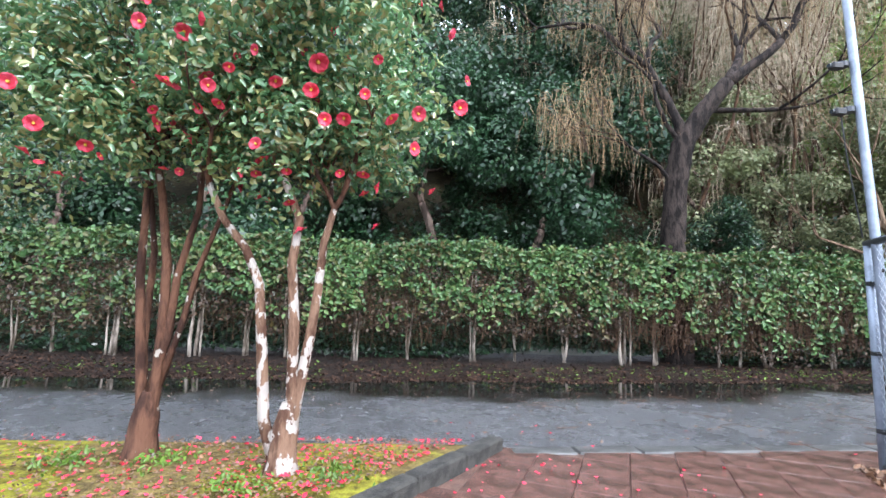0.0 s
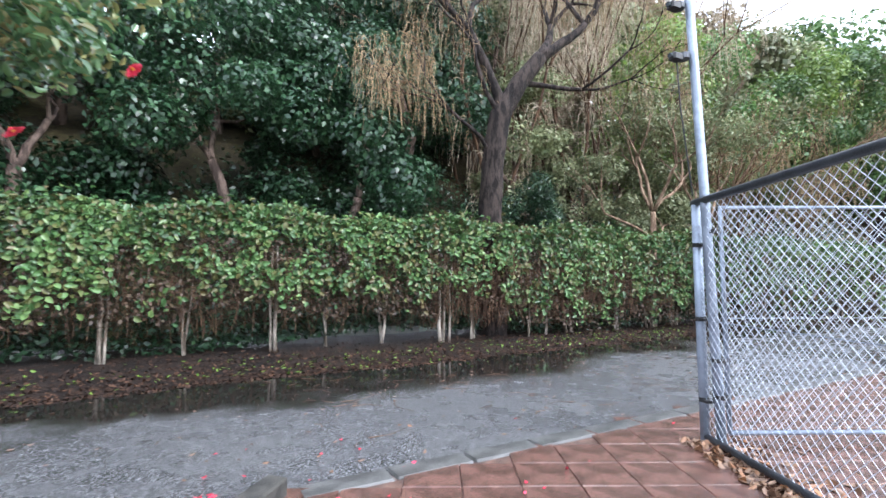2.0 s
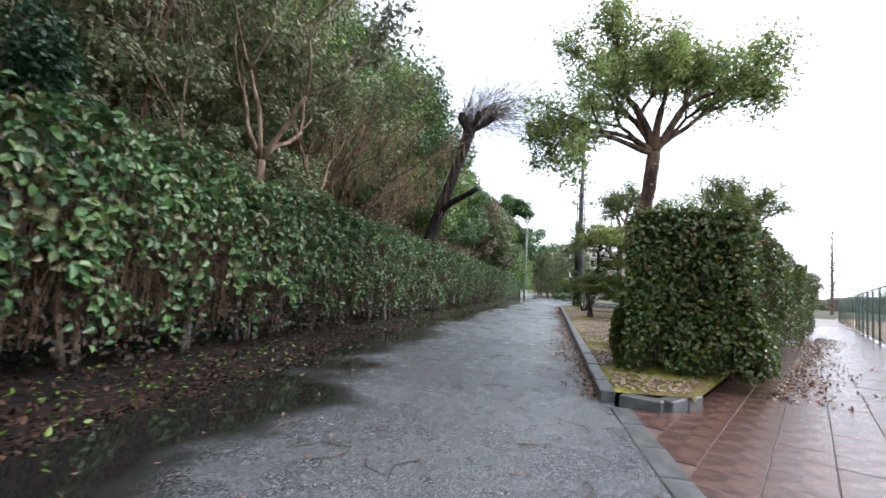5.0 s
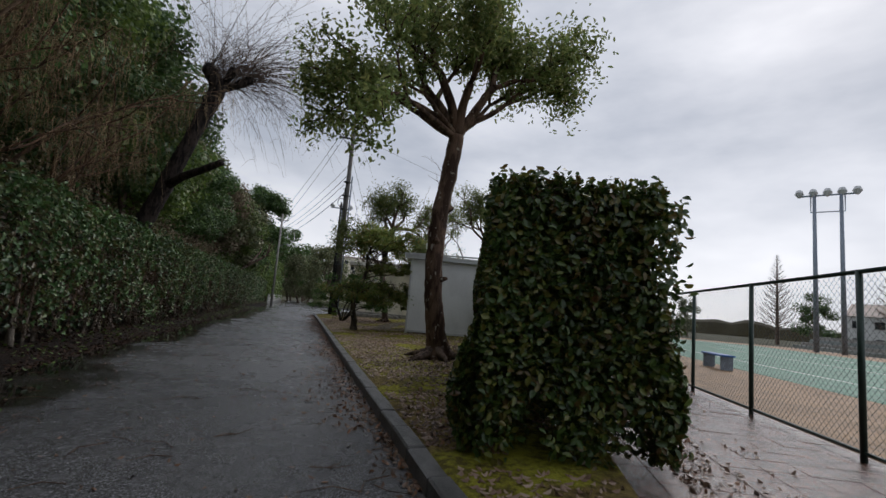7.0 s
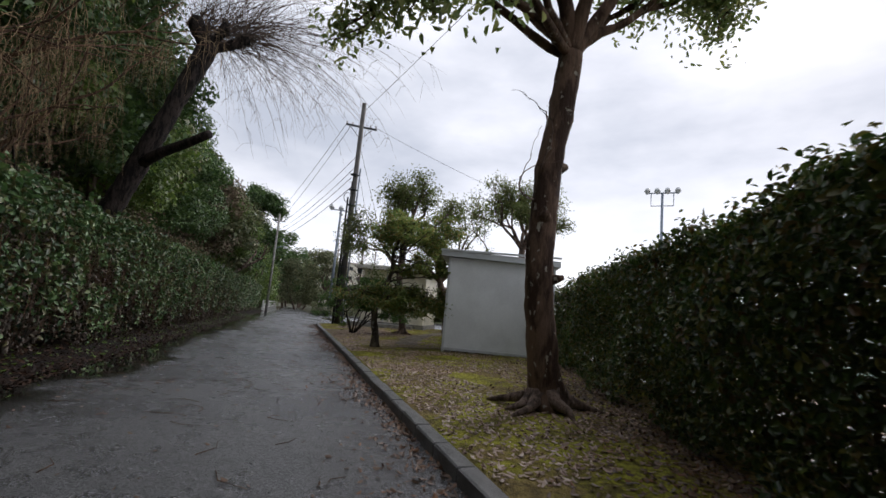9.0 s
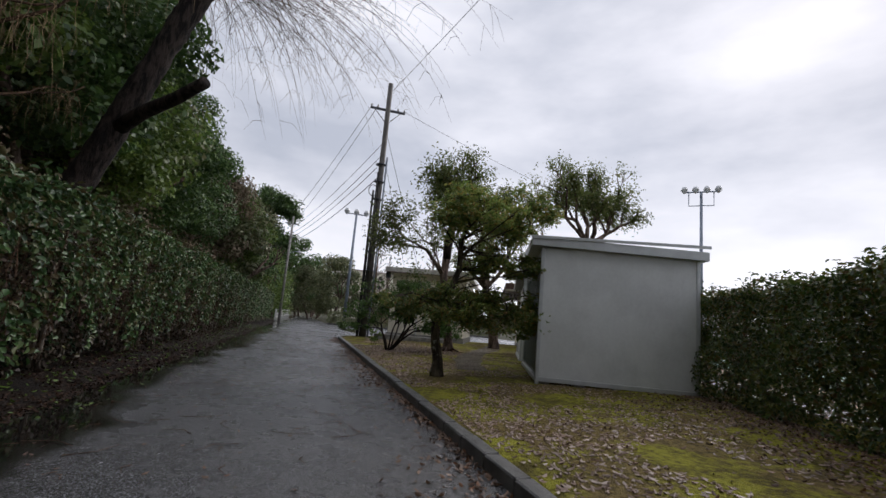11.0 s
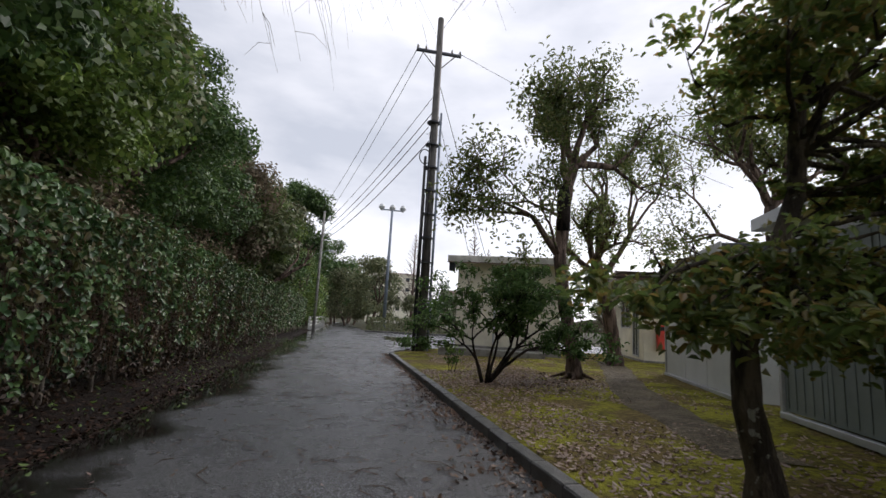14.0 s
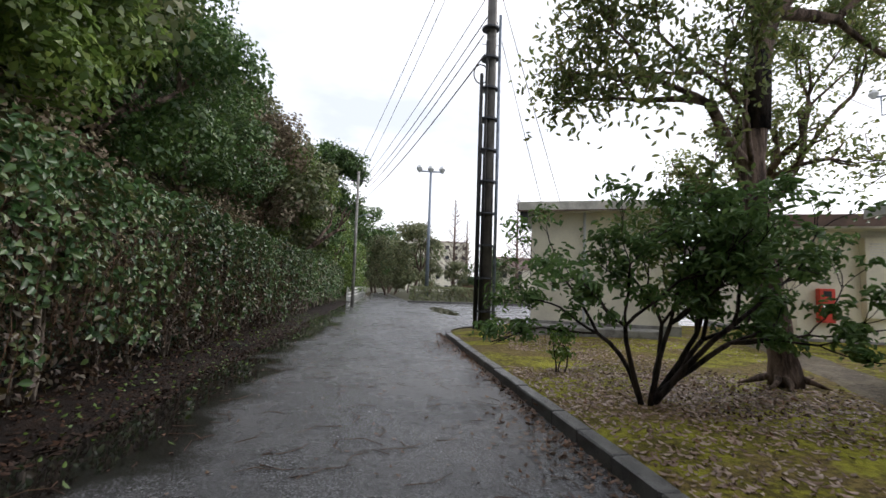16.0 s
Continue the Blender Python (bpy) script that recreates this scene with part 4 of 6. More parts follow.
used = set()


def plant(kind, x, y, scale, turn, sink=0.25):
    m = pose(x, y, hill_z(x, y) - sink, 0, 0, turn)
    if kind.name not in used:
        used.add(kind.name)
        kind.matrix_basis = m @ Matrix.Diagonal((scale, scale, scale, 1))
        return kind
    ob = copy_thing(kind, m)
    ob.scale = (scale, scale, scale)
    return ob


for x, y, k, s in ((-9.5, 12.6, 0, 1.0), (-6.0, 13.4, 1, 1.0), (-2.8, 12.4, 0, 1.05), (0.6, 12.9, 1, 0.95), (3.2, 12.3, 0, 1.0), (5.6, 13.8, 1, 1.05), (9.4, 13.4, 2, 0.85), (8.4, 12.0, 0, 0.55), (11.6, 12.4, 2, 0.6), (-12.5, 13.5, 2, 1.1), (14.5, 13.2, 2, 0.8), (3.2, 17.6, 1, 1.35), (6.4, 18.4, 1, 1.4), (9.2, 17.4, 2, 1.3), (0.2, 18.0, 0, 1.4), (12.2, 18.2, 2, 1.35), (4.8, 15.6, 0, 1.1)):
    plant(near_kinds[k], x, y, s, r_f.uniform(0, 360))
x = -16.0
while x < 104:
    for row, (y, lo, hi) in enumerate(((13.6, 1.1, 1.4), (17.2, 1.2, 1.6), (21.8, 1.3, 1.75))):
        if row == 0 and x < 16:
            continue
        if row == 1 and x < 13:
            plant(r_f.choice(near_kinds), x + r_f.uniform(-1, 1), y, r_f.uniform(1.0, 1.3), r_f.uniform(0, 360), 0.6)
            continue
        if row == 0 and x < 52:
            plant(r_f.choice(mid_kinds), x + r_f.uniform(-1, 1), y + r_f.uniform(0.6, 1.6), r_f.uniform(1.05, 1.45), r_f.uniform(0, 360), 0.5)
            continue
        k = r_f.choice((0, 1, 2, 3, 3, 0, 2)) if x > 12 else r_f.choice((0, 2, 3, 3, 1))
        plant(far_kinds[k], x + r_f.uniform(-1.2, 1.2), y + r_f.uniform(-0.9, 0.9), r_f.uniform(lo, hi), r_f.uniform(0, 360), 0.6)
    x += 3.3 if x < 60 else 4.6
for x, y, k, sc in ((57, 12.4, 0, 1.3), (61, 12.0, 1, 1.25), (65, 11.4, 0, 1.15), (68.5, 11.2, 2, 1.2), (72, 11.0, 1, 1.1), (76, 10.9, 0, 1.05), (80.5, 10.8, 1, 1.0), (86, 11.2, 2, 1.1)):
    plant(mid_kinds[k], x, y, sc, x * 37 % 360, 0.5)


# ---------------------------------------------------------------- sheds and buildings
def shed_frame(corner, turn):
    return Matrix.Translation((*corner, 0)) @ pose(0, 0, 0, 0, 0, turn)


def shed_a():
    """Prefabricated steel shed: local x runs along its side, its gable face looks to local -x, its width goes to local -y."""
    m = shed_frame((23.7, 2.0), -22.3)
    ob = thing("storage_shed", "off-white prefabricated steel storage shed on low blocks", "shed", m)
    W, D, z0, z1 = 2.93, 3.95, 0.25, 2.8
    part("wall", Build().box((0, -W, z0 + 0.08), (0.05, 0, z1)), SHEDWALL, ob)
    for k in range(14):
        y = -W + 0.09 + k * (W - 0.12) / 13.5
        if y < -0.1:
            part("wall_rib", Build().box((-0.004, y, z0 + 0.1), (0.0, y + 0.009, z1 - 0.02)), SHEDWALL, ob)
    part("wall", Build().box((D - 0.05, -W, z0 + 0.08), (D, 0, z1)), SHEDWALL, ob)
    part("wall", Build().box((0.05, -W, z0 + 0.08), (D - 0.05, -W + 0.05, z1)), SHEDWALL, ob)
    for x0, x1 in ((0.08, 1.0), (1.0, 1.95), (1.95, 2.95), (2.95, D - 0.05)):
        door = part("door", Build().box((x0 + 0.01, -0.06, z0 + 0.1), (x1 - 0.01, -0.025, z1 - 0.28)), SHEDSIDE, ob, "grey-green ribbed sliding door")
        for k in range(5):
            xx = x0 + 0.1 + k * (x1 - x0 - 0.2) / 4
            part("door_rib", Build().box((xx, -0.025, z0 + 0.14), (xx + 0.02, -0.015, z1 - 0.34)), SHEDSIDE, door)
        part("handle", Build().box((x0 + 0.06, -0.024, 1.2), (x0 + 0.09, 0.004, 1.42), bevel=0.006), BLACK, door)
    part("lintel", Build().box((0.05, -0.09, z1 - 0.27), (D, -0.01, z1)), SHEDTRIM, ob)
    for x in (-0.015, D - 0.06):
        for y in (-0.055, -W - 0.012):
            part("corner_post", Build().box((x, y, z0 - 0.05), (x + 0.075, y + 0.07, z1), bevel=0.008), SHEDTRIM, ob)
    part("sill_rail", Build().box((-0.02, -W, z0 - 0.0), (0.06, 0.0, z0 + 0.078), bevel=0.006), SHEDTRIM, ob)
    part("sill_rail", Build().box((0.07, -0.06, z0 - 0.0), (D, 0.03, z0 + 0.078), bevel=0.006), SHEDTRIM, ob)
    roof = Build()
    roof.v = [(-0.14, -W - 0.12, z1 - 0.06), (D + 0.14, -W - 0.12, z1 - 0.06), (D + 0.14, 0.22, z1 + 0.03), (-0.14, 0.22, z1 + 0.03), (-0.14, -W - 0.12, z1 + 0.1), (D + 0.14, -W - 0.12, z1 + 0.1), (D + 0.14, 0.22, z1 + 0.2), (-0.14, 0.22, z1 + 0.2)]
    roof.f = [(3, 2, 1, 0), (4, 5, 6, 7), (0, 1, 5, 4), (1, 2, 6, 5), (2, 3, 7, 6), (3, 0, 4, 7)]
    part("roof", roof, SHEDTRIM, ob)
    part("roof_edge", Build().box((-0.17, -W - 0.14, z1 + 0.16), (-0.142, 0.24, z1 + 0.215)), SHEDTRIM, ob)
    for k in range(5):
        part("block", Build().box((0.02, -0.25 - k * 0.66, 0.1), (0.2, -0.07 - k * 0.66, z0 - 0.002), bevel=0.01), CONCRETE, ob)
    for k in range(5):
        part("block", Build().box((0.5 + k * 0.75, -0.2, 0.1), (0.7 + k * 0.75, -0.02, z0 - 0.002), bevel=0.01), CONCRETE, ob)
    return ob


shed_a()


def shed_b():
    m = shed_frame((28.62, -0.02), -24.0)
    ob = thing("storage_shed", "pale steel shed with grey double doors and stained base", "shed", m)
    W, D, z0, z1 = 3.0, 4.6, 0.24, 2.75
    part("wall", Build().box((0, -W, z0), (0.05, 0, z1)), SHEDWALL, ob)
    part("wall", Build().box((D - 0.05, -W, z0), (D, -0.0, z1)), SHEDWALL, ob)
    part("wall", Build().box((0.05, -W, z0), (D - 0.05, -W + 0.05, z1)), SHEDWALL, ob)
    for x0, x1, hx in ((0.06, 1.5, None), (1.5, 2.95, 2.75), (2.95, D - 0.06, 3.1)):
        door = part("door", Build().box((x0 + 0.012, -0.05, z0 + 0.08), (x1 - 0.012, -0.01, z1 - 0.1)), SHEDWALL, ob)
        if hx:
            part("handle", Build().box((hx, -0.012, 1.25), (hx + 0.035, 0.03, 1.75), bevel=0.01), BLACK, door, "black vertical handle")
    part("sill_rail", Build().box((0, -0.04, z0 - 0.05), (D, 0.05, z0 + 0.07), bevel=0.006), SHEDTRIM, ob)
    part("corner_post", Build().box((D - 0.05, -0.04, z0), (D + 0.02, 0.02, z1), bevel=0.006), SHEDTRIM, ob)
    part("corner_post", Build().box((-0.03, -0.04, z0), (0.045, 0.02, z1), bevel=0.006), SHEDTRIM, ob)
    part("roof", Build().box((-0.22, -W - 0.2, z1 + 0.002), (D + 0.25, 0.24, z1 + 0.1), bevel=0.01), DARKSTEEL, ob, "dark grey sheet roof")
    part("fascia", Build().box((-0.24, 0.242, z1 - 0.04), (D + 0.27, 0.27, z1 + 0.12)), SHEDTRIM, ob, "pale grey gutter edge")
    part("footing", Build().box((0.05, -W, 0.0), (D, -0.08, z0 - 0.002)), CONCRETE, ob)
    return ob


shed_b()


def building_one():
    m = shed_frame((38.7, 2.35), -23.0)
    ob = thing("utility_building", "small flat-roofed cream rendered building with white fascia", "building", m)
    W, D, z1 = 3.7, 6.0, 3.45
    part("plinth", Build().box((-0.06, -W - 0.06, 0.0), (D, 0.06, 0.5)), CONCRETE, ob)
    wall = part("wall", Build().box((0, -W, 0.5), (D, 0, z1)), CREAM, ob)
    part("roof", Build().box((-0.4, -W - 0.3, z1 + 0.002), (D + 0.3, 0.35, z1 + 0.26), bevel=0.02), ROOFTRIM, ob)
    part("drip_edge", Build().box((-0.42, -W - 0.3, z1 - 0.012), (-0.402, 0.36, z1 + 0.02)), BROWNROOF, ob, "rusty drip edge")
    part("gutter_box", Build().box((-0.3, 0.1, z1 - 0.3), (-0.08, 0.3, z1), bevel=0.01), DARKSTEEL, ob)
    part("step", Build().box((-1.0, -3.2, 0.1), (-0.07, 0.4, 0.42), bevel=0.02), CONCRETE, ob)
    part("downpipe", Build().tube([(-0.08, -1.4, 0.5), (-0.08, -1.4, z1)], 0.035, 8), SHEDTRIM, ob)
    return ob


building_one()


def building_two():
    m = shed_frame((37.1, -4.25), -22.0)
    ob = thing("club_building", "low cream building with flat rust-edged roof and metal window", "building", m)
    W, D, z1 = 3.3, 8.0, 3.1
    part("plinth", Build().box((-0.05, -W, 0.0), (D, 0.05, 0.32)), CONCRETE, ob)
    part("wall", Build().box((0, -W, 0.32), (D, 0, z1)), CREAM, ob)
    part("roof", Build().box((-0.9, -W - 0.5, z1 + 0.002), (D + 0.4, 1.1, z1 + 0.3), bevel=0.02), BROWNROOF, ob)
    part("soffit", Build().box((-0.86, -W - 0.46, z1 - 0.03), (-0.001, 1.06, z1)), ROOFTRIM, ob)
    for x0, x1, za, zb in ((0.75, 1.55, 0.45, 2.5), (2.2, 3.8, 1.5, 2.5)):
        win = part("window", Build().box((x0, 0.002, za), (x1, 0.02, zb)), GLASS, ob, "dark window in a pale metal frame")
        part("frame", Build().box((x0 - 0.05, 0.0, za - 0.05), (x1 + 0.05, 0.05, za)).box((x0 - 0.05, 0.0, zb), (x1 + 0.05, 0.05, zb + 0.05)).box((x0 - 0.05, 0.0, za), (x0, 0.05, zb)).box((x1, 0.0, za), (x1 + 0.05, 0.05, zb)).box(((x0 + x1) / 2 - 0.02, 0.021, za), ((x0 + x1) / 2 + 0.02, 0.05, zb)), SHEDTRIM, win)
    vent = part("wall_box", Build().box((-0.25, -2.4, 0.9), (-0.002, -1.4, 2.9), bevel=0.015), CREAM, ob, "cream ventilated equipment box")
    for k in range(7):
        part("slat", Build().box((-0.262, -2.3, 2.3 + k * 0.07), (-0.251, -1.5, 2.34 + k * 0.07)), ROOFTRIM, vent)
    return ob


building_two()
hydrant = thing("fire_hose_box", "red fire hose box on the cream wall", "fire hose box", shed_frame((37.1, -4.25), -22.0))
part("case", Build().box((-0.2, -0.78, 0.74), (-0.004, -0.42, 1.6), bevel=0.02), RED, hydrant)
part("door", Build().box((-0.215, -0.755, 0.78), (-0.202, -0.445, 1.34), bevel=0.005), RED, hydrant)
part("sign_plate", Build().box((-0.212, -0.69, 1.4), (-0.202, -0.51, 1.54), bevel=0.004), BLACK, hydrant)


# ---------------------------------------------------------------- poles and wires
def utility_pole():
    ob = thing("utility_pole", "tall dark utility pole with crossarm and black riser pipes", "utility pole", pose(39.6, 3.45, 0.12))
    part("pole", Build().tube([(0, 0, -0.2), (0, 0, 13.75)], [0.19, 0.13], 14), POLEMAT, ob, smooth=True)
    for x, y, r, h in ((-0.12, 0.3, 0.055, 7.6), (0.05, 0.24, 0.05, 6.1), (-0.2, 0.16, 0.045, 8.6)):
        part("riser_pipe", Build().tube([(x, y, -0.1), (x, y, h)], r, 9), BLACK, ob, smooth=True)
    part("riser_pipe", Build().tube([(-0.12, -0.24, -0.1), (-0.12, -0.24, 9.5)], 0.05, 9), GALV, ob, "blue-grey steel conduit", smooth=True)
    for k in range(10):
        z = 0.5 + k * 0.95
        part("band", Build().tube([(-0.03, 0.05, z), (-0.03, 0.05, z + 0.05)], 0.3 - 0.004 * k, 14), DARKSTEEL, ob)
    part("crossarm", Build().box((-0.06, -0.95, 12.15), (0.06, 0.95, 12.25), bevel=0.01), DARKSTEEL, ob)
    part("brace", Build().tube([(0, -0.7, 12.15), (0, -0.1, 11.5)], 0.02, 6), DARKSTEEL, ob)
    part("brace", Build().tube([(0, 0.7, 12.15), (0, 0.1, 11.5)], 0.02, 6), DARKSTEEL, ob)
    for y in (-0.9, -0.55, 0.55, 0.9):
        part("insulator", Build().tube([(0, y, 12.25), (0, y, 12.3), (0, y, 12.33), (0, y, 12.42)], [0.02, 0.045, 0.045, 0.025], 8), CONCRETE, ob)
    part("cable_coil", Build().tube([(-0.1, 0.32 + 0.22 * math.sin(a), 7.6 + 0.3 * math.cos(a)) for a in np.linspace(0, 6.2, 16)], 0.02, 5), BLACK, ob)
    part("step_bolt", Build().tube([(0, -0.3, 8.6), (0, 0.3, 8.6)], 0.012, 5), GALV, ob)
    return ob


utility_pole()


def plain_pole(name, label, x, y, h, r, mat=POLEMAT, arms=()):
    ob = thing(name, label, "utility pole", pose(x, y, -0.05))
    part("pole", Build().tube([(0, 0, 0), (0, 0, h)], [r, r * 0.7], 10), mat, ob, smooth=True)
    for z, w in arms:
        part("crossarm", Build().box((-0.05, -w, z), (0.05, w, z + 0.1)), DARKSTEEL, ob)
    return ob


end_pole = plain_pole("utility_pole", "slim grey utility pole with a lamp at the hedge's end", 63.6, 8.75, 10.4, 0.14, CONCRETE, ((9.6, 0.6),))
part("lamp_arm", Build().tube([(0, 0, 6.6), (-0.1, -0.5, 6.9), (-0.15, -0.9, 6.9)], 0.03, 6), GALV, end_pole)
part("lamp_head", Build().tube([(-0.15, -0.85, 6.95), (-0.15, -0.95, 6.9), (-0.15, -1.25, 6.82)], [0.06, 0.13, 0.08], 8), SHEDTRIM, end_pole)



def catenary(a, b, sag, k=14):
    a, b = Vector(a), Vector(b)
    return [a.lerp(b, i / k) - Vector((0, 0, sag * 4 * (i / k) * (1 - i / k))) for i in range(k + 1)]


for (a, b, sag, r) in (((39.6, 4.3, 12.5), (63.6, 9.3, 9.8), 0.3, 0.014), ((39.6, 4.0, 12.5), (63.6, 8.6, 9.8), 0.35, 0.014), ((39.6, 3.6, 9.6), (63.6, 8.7, 8.6), 0.4, 0.018), ((39.6, 3.7, 9.0), (63.6, 8.7, 8.2), 0.4, 0.018), ((39.6, 3.65, 8.4), (63.6, 8.7, 7.7), 0.45, 0.022), ((39.6, 3.6, 10.3), (63.6, 8.7, 9.2), 0.35, 0.014),
                       ((39.6, 3.3, 13.5), (-5.0, -3.5, 10.5), 0.3, 0.012), ((39.6, 2.6, 12.45), (43.0, -14.0, 9.5), 0.3, 0.01), ((39.6, 3.3, 10.8), (41.0, 0.5, 3.8), 0.05, 0.012), ((39.6, 3.3, 9.5), (40.2, 1.5, 3.8), 0.05, 0.01)):
    tagged(part("overhead_wire", Build().tube(catenary(a, b, sag), r, 5, False), BLACK), "black overhead wire strung between utility poles", "wire", "overhead wires")


def flood_light(name, label, x, y, h, lamps, turn, poles=1, cage=True):
    ob = thing(name, label, "floodlight", pose(x, y, -0.05, 0, 0, turn))
    for k in range(poles):
        part("pole", Build().tube([(0, (k - (poles - 1) / 2) * 2.2, 0), (0, (k - (poles - 1) / 2) * 2.2, h)], [0.25, 0.16], 9), GALV, ob, smooth=True)
    w = 0.95 * lamps / 2
    part("crossarm", Build().tube([(0, -w, h), (0, w, h)], 0.09, 6), GALV, ob)
    if cage:
        part("cage", Build().tube([(0, -1.4, h), (0, -1.4, h - 1.8), (0, 1.4, h - 1.8), (0, 1.4, h)], 0.07, 5), GALV, ob)
    for k in range(lamps):
        y0 = -w + 2 * w * k / (lamps - 1)
        part("lamp", Build().tube([(0, y0, h - 0.1), (0.1, y0, h + 0.3), (0.25, y0, h + 0.65)], [0.15, 0.42, 0.3], 9), SHEDTRIM, ob)
    return ob


flood_light("floodlight", "grey twin-pole floodlight mast beside the tennis court", 42.0, -46.0, 16.5, 5, -57, 2)
flood_light("floodlight", "grey floodlight mast with a crossbar of lamps", 61.8, -39.7, 20.5, 4, -42)
flood_light("floodlight", "slim floodlight mast beyond the junction", 83.4, 1.1, 15.8, 3, 0, 1, False)


# ---------------------------------------------------------------- path, gate and court
base = Build().prism([(0.75, 4.1), (-2.3, 0.3), (-4, -4), (3, -7), (60, -32), (60, -21), (27.0, -5.0), (9.6, 3.6), (9.2, 4.5)], -0.055, -0.004)
tagged(part("path", base, JOINT), "pale joints of a paved footpath", "path", kind="structure")
TILE = 0.36
tile_meshes = []
for k in range(5):
    q = random.Random(k)
    b = Build().box((-TILE / 2 + 0.003, -TILE / 2 + 0.003, -0.03), (TILE / 2 - 0.003, TILE / 2 - 0.003, 0.0), bevel=0.004)
    b.v = [(x, y, z + q.uniform(-0.0015, 0.0015)) for x, y, z in b.v]
    me = b.mesh("paver")
    me.materials.append(PAVER)
    tile_meshes.append(me)


def on_path(p):
    x, y = p.x, p.y
    if x < 9.2 and y > 4.1 + 0.052 * (x - 0.9):
        return False
    if x >= 9.2 and y > path_side(x) + 0.03:
        return False
    if x < 0.85 and (y - 4.0) * 0.79 > (x - 0.72) * 1.0:
        return False
    return (p - Vector((12.88, -0.82))).dot(gy) > -0.1 or x < 4.5


path_ob = bpy.data.objects["path"]
near_tiles, far_tiles = [], Build()
q = random.Random(6)
for i in range(-14, 110):
    for j in range(-16, 34):
        p = Vector((0.9, 4.0)) + gx * (i * TILE) + gy * ((j - 14) * TILE)
        if on_path(p):
            if -0.6 < p.x < 11.5 and p.y > 1.3 and len(near_tiles) < 300:
                near_tiles.append(p)
            else:
                m = pose(p.x, p.y, 0.008 + q.uniform(-0.002, 0.002), 0, 0, GRID)
                far_tiles.box((-TILE / 2 + 0.003, -TILE / 2 + 0.003, -0.02), (TILE / 2 - 0.003, TILE / 2 - 0.003, 0), m)


# ---------------------------------------------------------------- chain-link gate, fence and pole
def chain_link(b, m, x0, x1, z0, z1, pitch=0.075, wire=0.0019):
    """Two crossing sets of slanting wires, in the local xz plane."""
    h = z1 - z0
    k = x0 - h
    while k < x1:
        for sign, off in ((1, 0.002), (-1, -0.002)):
            a, e = (k, k + h)
            s0, s1 = max(a, x0), min(e, x1)
            if s1 - s0 > 0.01:
                za, zb = (z0 + s0 - a, z0 + s1 - a) if sign > 0 else (z1 - (s0 - a), z1 - (s1 - a))
                b.tube([m @ Vector((s0, off, za)), m @ Vector((s1, off, zb))], wire, 4, False)
        k += pitch
    return b


gate_at = Matrix.Translation((3.87, 3.555, 0)) @ pose(0, 0, 0, 0, 0, GRID)
gate = thing("chain_link_gate", "open galvanised chain-link gate in a pale tube frame", "gate", gate_at)
I4 = Matrix.Identity(4)
part("frame", Build().tube([(0.06, 0, 0.1), (0.06, 0, 1.8), (2.0, 0, 1.8), (2.0, 0, 0.1), (0.06, 0, 0.1)], 0.019, 8), GALV, gate, smooth=True)
part("mid_wire", Build().tube([(0.06, 0, 0.95), (2.0, 0, 0.95)], 0.003, 5), GALV, gate)
part("mesh", chain_link(Build(), I4, 0.07, 1.99, 0.11, 1.79, wire=0.0019), WIRE, gate)
for z in (0.35, 0.62, 1.6):
    part("hinge", Build().tube([(0.0, 0, z), (0.0, 0, z + 0.03)], 0.055, 10).box((0.02, -0.012, z), (0.08, 0.012, z + 0.03)), BLACK, gate)

fence_at = Matrix.Translation((3.87, 3.69, 0)) @ pose(0, 0, 0, 0, 0, GRID - 90)
fence = thing("chain_link_fence", "galvanised chain-link fence with dark top rail beside the path", "fence", fence_at)
for x in (0.0, 2.6, 5.2):
    part("post", Build().tube([(x, 0, -0.1), (x, 0, 1.84)], 0.036, 10), GALV, fence, smooth=True)
part("top_rail", Build().tube([(-0.03, 0, 1.86), (5.25, 0, 1.86)], 0.03, 10), DARKSTEEL, fence, "dark weathered steel top rail", smooth=True)
part("bottom_rail", Build().tube([(0, 0, 0.04), (5.2, 0, 0.04)], 0.026, 8), DARKSTEEL, fence, smooth=True)
part("mid_wire", Build().tube([(0, 0.004, 0.93), (5.2, 0.004, 0.93)], 0.003, 5), GALV, fence)
part("mesh", chain_link(Build(), I4, 0.02, 5.2, 0.05, 1.84, wire=0.0019), WIRE, fence)
for z in (0.3, 0.92, 1.5):
    part("clamp", Build().tube([(0.0, 0, z), (0.0, 0, z + 0.035)], 0.037, 10).box((0.02, -0.03, z + 0.005), (0.09, 0.03, z + 0.025)), BLACK, fence)

gate_pole = thing("security_camera_pole", "tall galvanised pole carrying small dark cameras by the gate", "pole", pose(3.87, 3.555, 0))
part("pole", Build().tube([(0, 0, -0.1), (-0.04, 0.03, 1.9), (-0.16, 0.12, 6.5)], [0.036, 0.035, 0.032], 12), GALV, gate_pole, smooth=True)
for z, side in ((3.42, -1), (3.0, -1)):
    cam_part = part("camera_box", Build().box((-0.27, 0.06, z - 0.025), (-0.17, 0.13, z + 0.03), bevel=0.012), BLACK, gate_pole, "small dark camera housing")
    part("lens", Build().tube([(-0.27, 0.095, z), (-0.29, 0.095, z)], 0.02, 10), GLASS, cam_part)
    part("bracket", Build().tube([(-0.127 - (z - 3.0) * 0.045, 0.1 + (z - 3.0) * 0.03, z + 0.0), (-0.128 - (z - 3.0) * 0.045, 0.1 + (z - 3.0) * 0.03, z + 0.045)], 0.05, 12), DARKSTEEL, gate_pole)
part("cable", Build().tube([(-0.18, 0.12, 3.0), (-0.14, 0.13, 2.6), (-0.08, 0.1, 1.9)], 0.006, 5), BLACK, gate_pole)

